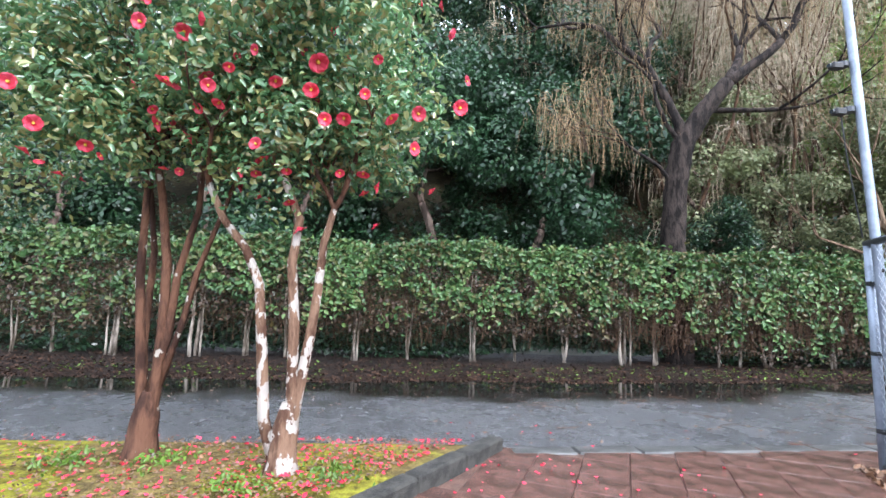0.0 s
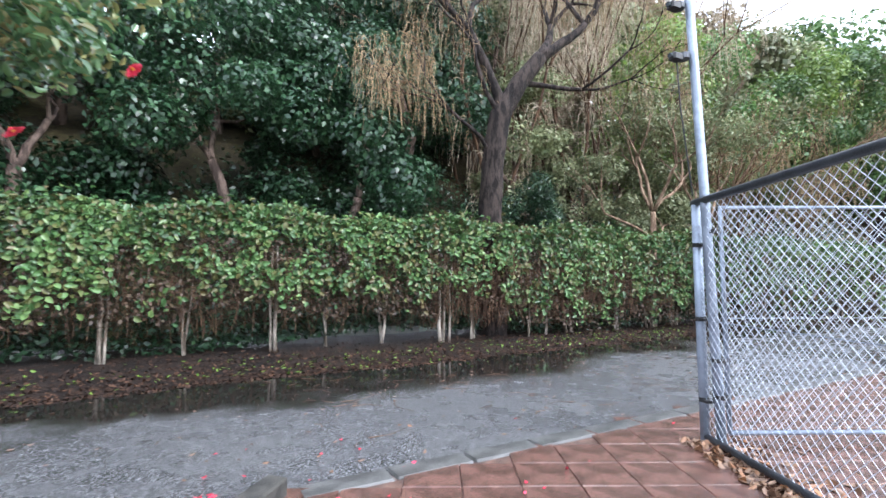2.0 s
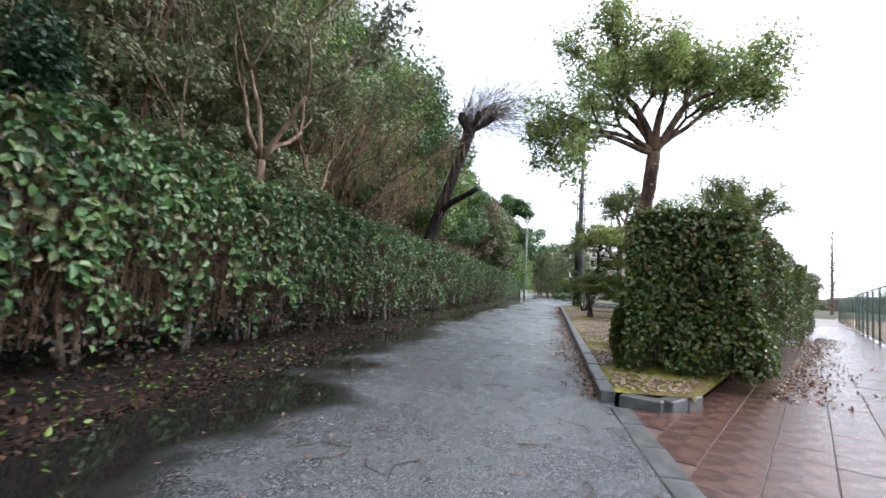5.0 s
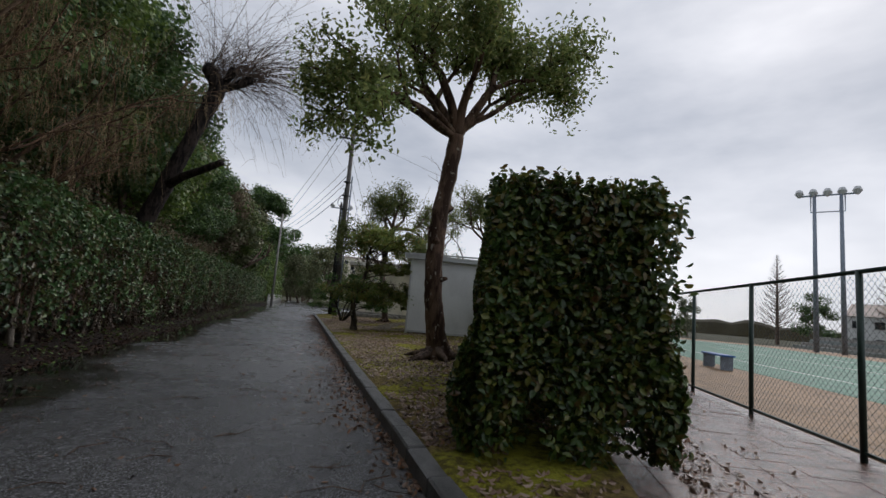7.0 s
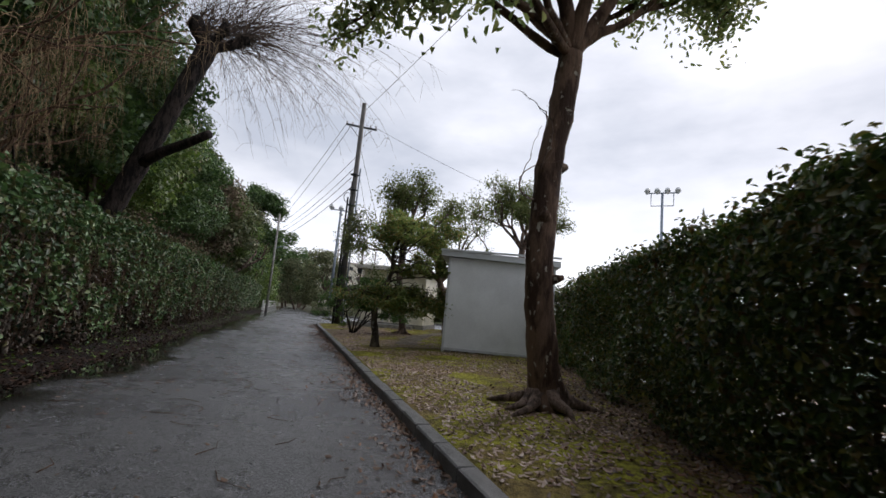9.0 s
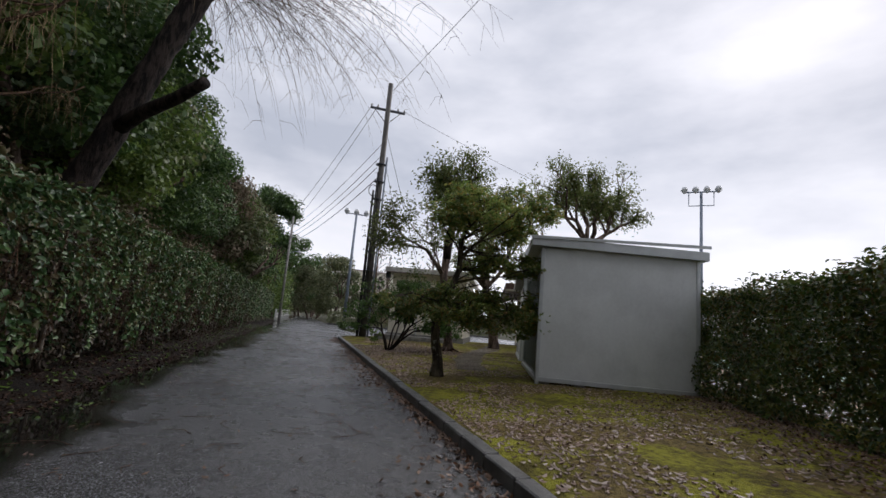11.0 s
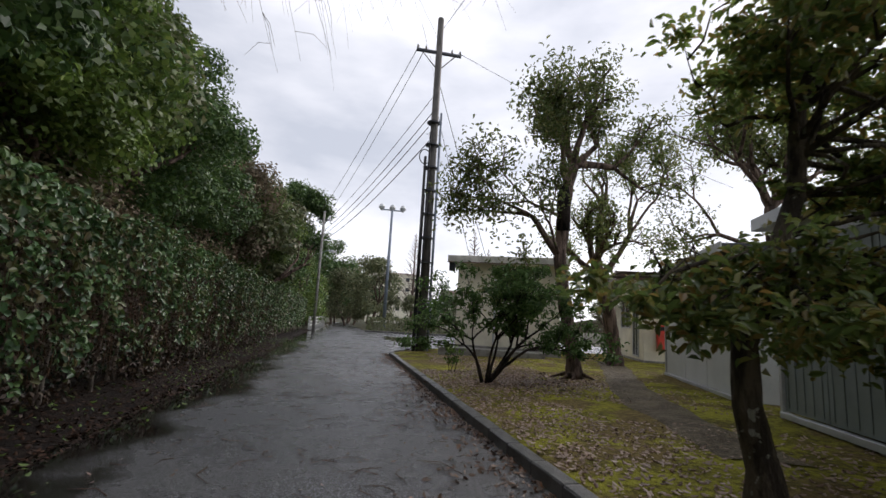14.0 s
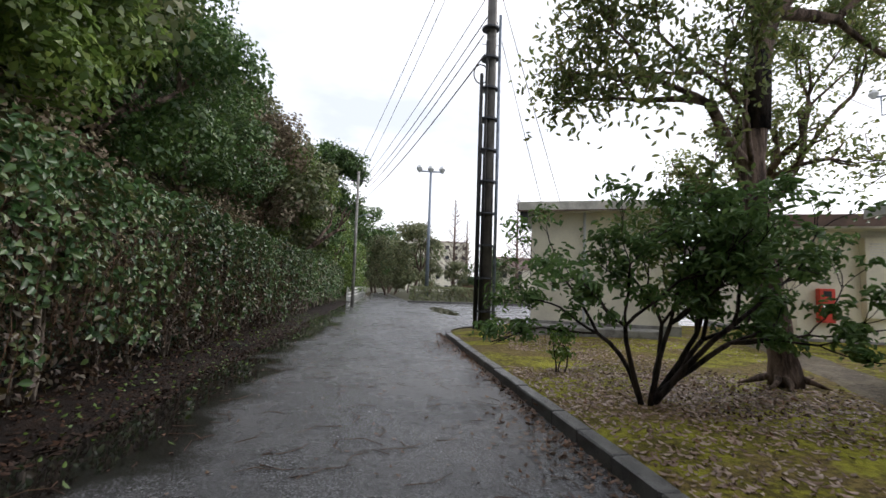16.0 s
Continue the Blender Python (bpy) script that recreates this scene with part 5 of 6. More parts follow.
# court beyond the path
court_at = Matrix.Translation((12.88, -0.82, 0)) @ pose(0, 0, 0, 0, 0, GRID)
cfence = thing("court_fence", "dark green chain-link court fence on steel posts", "fence", court_at)
GREENSTEEL = plain("dark_green_painted_steel", (0.025, 0.05, 0.042), 0.4, 0.2, 0.2, 6.0, 0.05)
post_me = Build().tube([(0, 0, -0.1), (0, 0, 1.92)], 0.032, 9).mesh("post", True)
post_me.materials.append(GREENSTEEL)
for k in range(-2, 20):
    part("post", post_me, GREENSTEEL, cfence).matrix_basis = pose(k * 2.2, 0, 0)
part("top_rail", Build().tube([(-4.4, 0, 1.9), (41.8, 0, 1.9)], 0.024, 8), GREENSTEEL, cfence, smooth=True)
part("bottom_rail", Build().tube([(-4.4, 0, 0.1), (41.8, 0, 0.1)], 0.018, 6), GREENSTEEL, cfence)
part("mesh", chain_link(Build(), I4, -4.4, 22.0, 0.1, 1.9, 0.085, 0.0016), GREENSTEEL, cfence)
slab = lambda x0, x1, y0, y1, z: Build().box((x0, y0, -0.05), (x1, y1, z), court_at)
tagged(part("court_surround", slab(-10, 60, -60, -0.25, 0.006), COURTRED), "wet sand-coloured surround of the tennis court", "sports court", kind="structure")
tagged(part("court_floor", slab(-6, 50, -24, -4.0, 0.012), COURT), "wet green tennis court surface", "sports court", kind="structure")
for y in (-6.5, -12.0, -17.5):
    tagged(part("court_line", Build().box((-6, y, 0.0125), (50, y + 0.06, 0.0165), court_at), FENCEWHITE), "white painted court line", "marking", kind="structure")
stand = thing("spectator_terrace", "long low grey concrete terrace behind the court", "terrace", court_at)
for k in range(4):
    part("step", Build().box((-6, -34 - k * 1.0, -0.05), (60, -33.02 - k * 1.0, 0.45 + k * 0.42), bevel=0.02), CONCRETE if k % 2 else SHEDSIDE, stand)
bench = thing("court_bench", "blue plastic courtside bench on thin legs", "bench", court_at @ pose(9.0, -3.2, 0.006))
BLUE = plain("blue_plastic", (0.02, 0.12, 0.42), 0.4, 0, 0.1, 5, 0.05)
part("seat", Build().box((-0.8, -0.2, 0.42), (0.8, 0.2, 0.47), bevel=0.01), BLUE, bench)
for x in (-0.65, 0.65):
    part("leg", Build().box((x - 0.02, -0.18, 0), (x + 0.02, 0.18, 0.42)), GALV, bench)
umpire = thing("umpire_shelter", "dark green shelter box standing behind the court", "shelter", court_at @ pose(13, -26, 0))
part("body", Build().box((-1.0, -0.6, 0), (1.0, 0.6, 2.2), bevel=0.03), GREENSTEEL, umpire)
part("roof", Build().box((-1.2, -0.8, 2.2), (1.2, 0.8, 2.32), bevel=0.02), GREENSTEEL, umpire)


# ---------------------------------------------------------------- camellias
def flower_mesh():
    b, r = Build(), random.Random(2)
    for k in range(7):
        a = 2 * math.pi * k / 7 + r.uniform(-0.2, 0.2)
        rows = []
        for i, (d, h, w) in enumerate(((0.004, 0.0, 0.008), (0.02, 0.014, 0.02), (0.038, 0.026, 0.024), (0.048, 0.024, 0.014))):
            ca, sa = math.cos(a), math.sin(a)
            rows.append([(ca * d - sa * w * s, sa * d + ca * w * s, h + (0.004 if s else 0) + r.uniform(-0.002, 0.002)) for s in (-1, 0, 1)])
        v = [p for row in rows for p in row]
        b.add(v, [(i * 3 + j, i * 3 + j + 1, i * 3 + j + 4, i * 3 + j + 3) for i in range(3) for j in range(2)])
    k = len(b.f)
    b.tube([(0, 0, 0.0), (0, 0, 0.012), (0, 0, 0.024)], [0.006, 0.009, 0.008], 8)
    me = b.mesh("flower")
    me.materials.append(PETAL)
    me.materials.append(STAMEN)
    for i, poly in enumerate(me.polygons):
        poly.material_index = 0 if i < k else 1
    return me


FLOWER = flower_mesh()


def camellia(label, x, y, stems, centre, radii, lobes, per, flowers, seed, bark_mat, leaf=0.062, clump=0.4, foot=0.085):
    r = np.random.default_rng(seed)
    ob = thing("camellia_tree", label, "tree", pose(x, y, 0.09))
    out = []
    c = np.array(centre)
    out.append(([(0, 0, -0.1), (0.01, 0, 0.08), (0.02, 0, 0.28), (0.03, 0, 0.46)], [foot * 1.5, foot * 1.05, foot * 0.85, foot * 0.45]))
    for line, rad in stems:
        pts = [(px + r.normal(0, 0.008), py, pz) for px, py, pz in line]
        out.append((pts, [rad * (1.2 - 0.55 * i / (len(pts) - 1)) for i in range(len(pts))]))
        for k in range(4):
            a = r.uniform(0, 6.28)
            twigs = []
            grow(r, pts[-1], (math.cos(a) * 0.6, math.sin(a) * 0.6, 0.9), 0.42, rad * 0.55, 2, twigs, [], 0.6, 0.15, (2, 3))
            part("branch", limbs(twigs, 6), BARK_CAM, ob, smooth=True)
    part("trunk", limbs(out, 9), bark_mat, ob, smooth=True)
    d = unit(r.normal(0, 1, (lobes, 3)))
    cc = c + d * np.array(radii) * r.uniform(0.35, 0.95, (lobes, 1))
    p, n = clumps(r, cc, clump * r.uniform(0.6, 1.15, lobes), per, 0.75, 0.3)
    part("crown", leaf_mesh("crown", r, p, n * 0.7 + np.array([0, 0, 0.5]), leaf, 0.5, True, 0.5), CAMELLIALEAF, ob)
    for k in range(flowers):
        dd = unit(r.normal(0, 1, (1, 3)))[0]
        if dd[1] > 0.25:
            dd[1] *= -1
        at = c + dd * (np.array(radii) * 0.9 + clump * 0.5) * r.uniform(0.85, 1.08)
        fl = part("flower", FLOWER, PETAL, ob)
        q = Vector(dd + r.normal(0, 0.45, 3)).to_track_quat("Z", "Y").to_matrix().to_4x4()
        s = r.uniform(0.55, 1.15)
        fl.matrix_basis = Matrix.Translation(at) @ q @ Matrix.Diagonal((s, s, s, 1))
    return ob


camellia("camellia tree with red flowers on several red-brown stems", -1.9, 3.62,
         ((((0, 0, 0), (-0.03, 0.03, 0.4), (-0.11, 0.05, 0.85), (-0.14, 0.05, 1.3), (-0.14, 0.05, 1.7), (-0.2, 0.1, 2.3)), 0.036), (((0.02, 0, 0), (0.05, 0, 0.45), (0.06, 0, 1.0), (0.07, 0.0, 1.4), (-0.02, 0, 1.9), (-0.1, 0.0, 2.3)), 0.038), (((0.02, 0, 0.35), (0.13, 0, 0.85), (0.16, 0, 1.3), (0.24, 0.02, 1.8), (0.26, 0, 2.3)), 0.03), (((0.05, 0, 0.4), (0.2, 0, 0.95), (0.3, 0, 1.35), (0.42, 0.0, 1.75), (0.52, 0, 2.1)), 0.024), (((-0.02, 0.05, 0.1), (-0.15, 0.2, 0.8), (-0.2, 0.3, 1.5), (-0.3, 0.3, 2.2)), 0.03)),
         (-0.2, 0.0, 2.95), (1.45, 1.15, 1.0), 78, 240, 90, 61, BARK_CAM, foot=0.105)
camellia("camellia tree with red flowers on pale blotched stems", -0.83, 3.32,
         ((((-0.03, 0, 0.05), (-0.12, 0, 0.35), (-0.17, 0, 0.8), (-0.22, 0, 1.25), (-0.33, 0, 1.5), (-0.5, 0, 1.7), (-0.62, 0.0, 1.95)), 0.036), (((0.0, 0, 0.05), (0.04, 0, 0.4), (0.04, 0, 1.0), (0.0, 0, 1.4), (0.02, 0, 1.72), (-0.1, 0, 2.0), (-0.4, 0.0, 2.45)), 0.036), (((0.03, 0, 0.05), (0.09, 0, 0.5), (0.15, 0, 0.9), (0.18, 0, 1.2), (0.21, 0, 1.55), (0.26, 0.0, 1.8)), 0.036)),
         (0.1, 0.1, 2.85), (1.05, 1.0, 1.05), 60, 240, 64, 62, BARK_PALE, foot=0.1)
camellia("low dark camellia shrub standing in the moss bed", -4.6, 4.4,
         ((((0, 0, 0), (-0.15, 0.05, 0.6), (-0.3, 0.1, 1.4)), 0.04), (((0, 0, 0), (0.15, 0, 0.7), (0.3, 0.0, 1.5)), 0.04), (((0, 0, 0), (0, -0.1, 0.7), (0.0, -0.2, 1.5)), 0.03)),
         (0.1, 0.0, 2.2), (1.3, 1.0, 1.3), 46, 150, 8, 63, BARK_CAM)


# ---------------------------------------------------------------- willows and other trees behind the hedge
def strands(r, starts, length, count, sway=0.25, thick=0.004):
    """Long thin hanging twigs from points."""
    b = Build()
    for k in range(count):
        s = np.array(starts[r.integers(len(starts))]) + r.normal(0, 0.12, 3)
        a, l = r.uniform(0, 6.28), length * r.uniform(0.4, 1.15)
        out = r.uniform(0.1, 1.0) * sway * l
        pts = [(s[0] + math.cos(a) * out * f ** 0.6 + r.normal(0, 0.02), s[1] + math.sin(a) * out * f ** 0.6 + r.normal(0, 0.02), s[2] + 0.18 * l * math.sin(f * 2.2) - l * 0.95 * f ** 1.7) for f in np.linspace(0, 1, 7)]
        b.tube(pts, [thick * 1.6, thick * 1.4, thick * 1.2, thick, thick * 0.9, thick * 0.7, thick * 0.5], 3, False)
    return b


def willow(label, at, trunk, ways, seed, limb, count, length, bark_mat=BARK_DARK, depth=3, thick=0.004, spread=0.55):
    r = np.random.default_rng(seed)
    ob = thing("willow_tree", label, "tree", at)
    pts, rad = [p[:3] for p in trunk], [p[3] for p in trunk]
    out, tips = [(pts, rad)], []
    for idx, way, l, rr in ways:
        grow(r, pts[idx], way, l * limb, rr, depth, out, tips, spread, 0.12, (2, 3), 0.16, 0.72, 0.6)
    part("trunk", limbs(out, 11), bark_mat, ob, smooth=True)
    starts = list(tips) + [p for o in out if o[1][0] < 0.07 for p in o[0][1:]]
    part("hanging_twiggery", strands(r, starts, length, count, 0.42, thick), WILLOWTWIG, ob, "bare brown hanging willow twigs")
    return ob


willow("big bare willow with rough dark bark behind the hedge", pose(5.95, 10.15, 0.3), [(0.1, 0.2, -0.4, 0.36), (0.0, 0.1, 1.0, 0.3), (-0.03, 0.05, 2.5, 0.265), (0.02, -0.05, 3.8, 0.25), (0.14, -0.15, 4.7, 0.24), (0.6, -0.25, 5.5, 0.2), (1.15, -0.35, 6.2, 0.17)],
       ((6, (0.9, -0.2, 0.6), 1.6, 0.13), (6, (0.5, 0.2, 1.0), 1.5, 0.12), (5, (1.0, 0.2, 0.25), 1.7, 0.07), (4, (-0.05, 0.1, 1.0), 2.2, 0.13), (3, (-0.95, -0.25, 0.45), 1.4, 0.05), (4, (-0.6, -0.6, 0.7), 1.6, 0.06)), 71, 1.0, 1500, 0.95, thick=0.004)


def whips(r, starts, count, reach, thick, lean, rise, droops):
    """Thin shoots that rise from a pollard's fists, arch over and droop, with side twigs."""
    b = Build()
    for k in range(count):
        p = np.array(starts[r.integers(len(starts))]) + r.normal(0, 0.1, 3)
        d = unit(np.array([[r.normal(lean[0], 0.55), r.normal(lean[1], 0.5), abs(r.normal(rise, 0.35)) + 0.1]]))[0]
        l, steps = reach * r.uniform(0.35, 1.1), 10
        droop = r.uniform(*droops)
        pts = [p.copy()]
        for i in range(steps):
            d = d + np.array([0, 0, -droop * (0.5 + i / steps)]) + r.normal(0, 0.05, 3)
            d /= np.linalg.norm(d)
            p = p + d * l / steps
            pts.append(p.copy())
        t = thick * r.uniform(0.7, 1.5)
        b.tube(pts, [t * (1 - 0.08 * i) for i in range(steps + 1)], 3, False)
        for j in range(r.integers(3, 7)):
            q = pts[r.integers(3, steps)]
            e = unit(np.array([[r.normal(0, 0.7), r.normal(0, 0.7), -0.5]]))[0] * r.uniform(0.3, 1.0)
            b.tube([q, q + e * 0.5 + np.array([0, 0, 0.08]), q + e + np.array([0, 0, -0.22])], [t * 0.5, t * 0.4, t * 0.25], 3, False)
    return b


pollard = thing("willow_tree", "bare pollarded willow leaning over the road with hanging twigs", "tree", pose(27.7, 12.4, 1.0))
part("trunk", limbs([([(0.0, 0.4, -0.9), (0.03, 0.0, 0.6), (0.05, -0.4, 1.6), (0.1, -1.2, 4.0), (0.15, -2.0, 6.6), (0.2, -2.45, 8.1), (0.2, -2.6, 8.7)], [0.42, 0.36, 0.33, 0.3, 0.27, 0.32, 0.26])], 12), BARK_DARK, pollard, smooth=True)
fists = []
for way, l, w in (((-0.4, 0.5, 0.85), 0.8, 0.24), ((0.35, -1.0, 0.75), 1.35, 0.18), ((0.5, 0.3, 0.9), 0.8, 0.17), ((-0.2, -0.5, 0.8), 0.9, 0.15)):
    a = Vector((0.2, -2.5, 8.3))
    e = a + Vector(way).normalized() * l
    m = a.lerp(e, 0.55) - Vector((0, 0, 0.06))
    part("fist_limb", limbs([([a, m, e, e + Vector((0, 0, 0.25))], [w * 1.1, w * 0.85, w * 1.2, w * 0.6])], 11), BARK_DARK, pollard, smooth=True)
    fists += [tuple(e), tuple(e + Vector((0, 0, 0.2))), tuple(m)]
r_p = np.random.default_rng(172)
part("twiggery", whips(r_p, fists, 90, 4.4, 0.009, (0.0, -0.2), 1.1, (0.0, 0.09)), POLLARDTWIG, pollard, "thin dark arching whips")["kind"] = "stuff"
part("hanging_twiggery", whips(r_p, fists, 210, 7.8, 0.011, (0.6, -0.6), 0.55, (0.06, 0.17)), POLLARDTWIG, pollard, "long drooping whips over the road")["kind"] = "stuff"
dead = []
grow(r_p, (-0.1, 0.2, 0.8), (-0.9, 0.1, 0.55), 2.6, 0.06, 2, dead, [], 0.4, 0.1, (1, 2))
part("side_limb", limbs(dead, 7), BARK_DARK, pollard, smooth=True)


def thicket(label, x0, x1, y0, y1, z0, z1, limb_count, count, length, mat, seed, thick):
    """Slender arching stems on the slope, hung with a haze of fine bare twigs."""
    r = np.random.default_rng(seed)
    ob = thing("bare_thicket", label, "tree", pose(0, 0, 0))
    starts, stems = [], []
    for k in range(limb_count):
        x, y = r.uniform(x0, x1), r.uniform(y0, y1) + 0.6
        out, tips = [], []
        grow(r, (x, y, hill_z(x, max(y, 11.2)) - 0.2), (r.normal(0, 0.25), -0.25, 1), r.uniform(z0, z1) * 0.5, 0.06, 2, out, tips, 0.5, 0.12, (2, 3), 0.12, 0.7, 0.6)
        stems += out
        starts += [p for o in out for p in o[0][2:]]
    part("stemwork", limbs(stems, 6), TWIG, ob, smooth=True)["kind"] = "stuff"
    part("twig_haze", strands(r, starts, length, count, 0.55, thick), mat, ob, "haze of fine tan twigs")
    return ob


thicket("tangled bare brown thicket hanging over the hedge", 15.5, 25.5, 11.8, 13.6, 3.0, 7.0, 18, 3300, 1.2, WILLOWTWIG, 173, 0.0045)
thicket("pale tan haze of bare twigs on the slope", 6.0, 15.0, 12.2, 15.5, 8.0, 11.5, 18, 6500, 1.5, HAZETWIG, 174, 0.006)
part("cut_limb", Build().tube([(0.1, -1.15, 3.9), (-0.4, -1.9, 4.35), (-1.0, -2.7, 4.6), (-1.7, -3.4, 4.8)], [0.19, 0.16, 0.14, 0.125], 12), BARK_DARK, pollard, "sawn-off stub of a limb", smooth=True)
tree("pale_barked_tree", "spreading bare tree with orange-tan trunks on the slope", pose(11.9, 10.9, 0.3), [(0, 0.3, -0.5, 0.12), (0.0, 0.2, 1.0, 0.1), (0.05, 0.0, 2.2, 0.085), (0.1, 0.0, 3.0, 0.075)], BARK_TAN, OLIVELEAF, 73, 1.7, 4, 0.6, 0.12, 0.5, 9, 0.13, 0.6, False, extra=((1, (0.7, 0.2, 0.8), 2.2, 0.055, 3), (2, (-0.8, 0.1, 0.5), 1.6, 0.045, 3)))
tree("forest_tree", "slim tree with leaning pale limbs on the slope", pose(14.6, 11.4, 0.6), [(0, 0.2, -0.5, 0.09), (0.15, 0.1, 1.2, 0.08), (0.4, 0.0, 2.4, 0.07)], BARK_TAN, OLIVELEAF, 74, 1.6, 4, 0.55, 0.2, 0.5, 12, 0.14, 0.7, False)


# brush at the foot of the slope, behind the hedge
def brush(name, label, x0, x1, y0, y1, count, size, mat, seed, tall=1.8, fine=False):
    r = np.random.default_rng(seed)
    x, y = r.uniform(x0, x1, count), r.uniform(y0, y1, count)
    z = np.array([hill_z(a, max(b, 11.2)) for a, b in zip(x, y)]) + r.uniform(0, 1, count) ** 1.6 * (tall * (0.5 + 0.5 * np.sin(x * 0.9) * np.sin(x * 0.37 + y)))
    return tagged(part(name, leaf_mesh(name, r, np.stack([x, y, z], 1), np.tile([0, -0.5, 0.8], (count, 1)), size, 0.5, fine, 0.7), mat), label, "undergrowth", kind="stuff")


# undergrowth and ferns in the darkened leaf, standing for shade behind the hedge
brush("undergrowth", "leafy undergrowth behind the hedge, coloured dark for the shade there", -14, 30, 11.0, 14.4, 34000, 0.14, SHADEDLEAF, 81, 2.4)
brush("ferns", "ferny undergrowth behind the hedge, its leaf colour darkened for shade", -14, 40, 9.9, 11.4, 12000, 0.12, SHADEDLEAF, 84, 0.8)
brush("undergrowth", "olive green undergrowth on the hillside", 12, 100, 12.2, 16, 24000, 0.22, OLIVELEAF, 82, 2.2)
brush("undergrowth", "brown winter scrub on the hillside", 8, 60, 11.4, 15, 22000, 0.17, BROWNLEAF, 83, 3.4)


# ---------------------------------------------------------------- litter
def litter(name, label, pts, size, mat, seed, spread=0.35, aspect=0.5, fold=-0.1):
    r = np.random.default_rng(seed)
    return tagged(part(name, leaf_mesh(name, r, pts, np.tile([0.0, 0, 1.0], (len(pts), 1)), size, aspect, True, spread, fold), mat), label, "fallen leaves", kind="stuff")


r_l = np.random.default_rng(90)
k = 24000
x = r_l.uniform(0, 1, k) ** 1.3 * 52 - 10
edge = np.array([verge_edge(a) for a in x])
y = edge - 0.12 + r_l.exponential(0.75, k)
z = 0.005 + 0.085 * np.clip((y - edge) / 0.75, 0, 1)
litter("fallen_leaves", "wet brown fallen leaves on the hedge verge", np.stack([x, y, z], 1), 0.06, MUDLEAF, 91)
k = 1800
x = r_l.uniform(-6, 46, k)
litter("fallen_leaves", "scattered yellow and pale fallen leaves under the hedge", np.stack([x, np.array([verge_edge(a) for a in x]) + r_l.normal(0.4, 0.5, k), np.full(k, 0.09)], 1), 0.06, LIMELEAF, 92)
k = 19000
x = 9.4 + r_l.uniform(0, 1, k) * 29.0
y = KERB_Y - 0.12 - np.abs(r_l.normal(0, 2.1, k))
keep = np.array([(b > path_side(a) + 0.1) and noise.noise(Vector((a * 0.6, b * 0.6, 7))) > -0.18 for a, b in zip(x, y)])
x, y = x[keep], y[keep]
litter("fallen_leaves", "curled pale brown fallen leaves on the mossy lawn", np.stack([x, y, np.array([lawn_z(a, b) for a, b in zip(x, y)]) + 0.012], 1), 0.062, PALELITTER, 93, 0.3, 0.42, -0.14)
k = 2600
x, y = r_l.normal(31.2, 0.75, k), r_l.normal(2.55, 0.75, k)
litter("fallen_leaves", "dark brown leaf litter lying under the shrub", np.stack([x, y, np.array([lawn_z(a, b) for a, b in zip(x, y)]) + 0.01], 1), 0.06, DEADLEAF, 97, 0.35, 0.42)
k = 4200
x = 9.3 + r_l.uniform(0, 1, k) * 30
y = KERB_Y + 0.08 + r_l.exponential(0.13, k) * (0.5 + 1.2 * (np.sin(x * 0.8) * np.sin(x * 0.31 + 1) > 0))
litter("fallen_leaves", "dead leaves gathered in the gutter along the kerb", np.stack([x, y, np.full(k, 0.014)], 1), 0.055, DEADLEAF, 94, 0.5)
k = 1400
x = r_l.uniform(-8, 45, k)
litter("fallen_leaves", "single dead leaves on the wet road", np.stack([x, r_l.uniform(4.3, 8.3, k), np.full(k, 0.008)], 1), 0.045, DEADLEAF, 95, 0.25)
k = 2300
y = r_l.uniform(0.5, 4.05, k)
x = 0.62 - (4.06 - y) * 0.8 - 0.1 - r_l.exponential(1.6, k)
litter("petals", "pink camellia petals on the moss bed", np.stack([x, y, np.full(k, 0.125)], 1), 0.032, PETAL, 96, 0.35, 0.75)
k = 8000
y = r_l.uniform(0.5, 4.05, k)
x = 0.55 - (4.06 - y) * 0.8 - 0.1 - r_l.exponential(1.9, k)
litter("fallen_leaves", "small brown fallen leaves and bud scales in the moss bed", np.stack([x, y, np.full(k, 0.118)], 1), 0.034, DEADLEAF, 101, 0.35, 0.5)
k = 110
litter("petals", "pink camellia petals on the wet paving and road", np.stack([np.abs(r_l.normal(0.2, 1.1, k)) + 0.3, np.clip(r_l.normal(3.2, 0.9, k), 1.0, 5.0), np.full(k, 0.02)], 1), 0.032, PETAL, 97, 0.2, 0.75)
k = 900
s, w = r_l.uniform(0, 3.5, k), np.abs(r_l.normal(0, 0.22, k)) - 0.15
p = np.stack([3.8 - 0.4226 * s - 0.906 * w * -1, 3.68 - 0.906 * s - 0.4226 * w, np.full(k, 0.02)], 1)
litter("fallen_leaves", "brown and orange leaves heaped along the fence foot", p, 0.085, DEADLEAF, 98, 0.55)
k = 2200
s = r_l.uniform(0, 15, k)
p = np.stack([10.3 + s * math.cos(radians(-27)) - r_l.exponential(0.2, k) * 0.42, 2.8 + s * math.sin(radians(-27)) - r_l.exponential(0.25, k), np.full(k, 0.02)], 1)
litter("fallen_leaves", "dark leaf litter along the box hedge foot", p, 0.055, DEADLEAF, 99, 0.5)
k = 7000
s = r_l.uniform(0, 13, k)
away = r_l.exponential(0.5, k) - 0.25
x, y = 10.9 + s * math.cos(radians(-23.3)) + away * 0.4, 4.25 + s * math.sin(radians(-23.3)) + away * 0.92
keep = (y < KERB_Y - 0.1)
x, y = x[keep], y[keep]
litter("fallen_leaves", "brown fallen leaves thick on the lawn beside the box hedge", np.stack([x, y, np.array([lawn_z(a, b) for a, b in zip(x, y)]) + 0.014], 1), 0.062, DEADLEAF, 105, 0.35, 0.45, -0.12)
k = 420
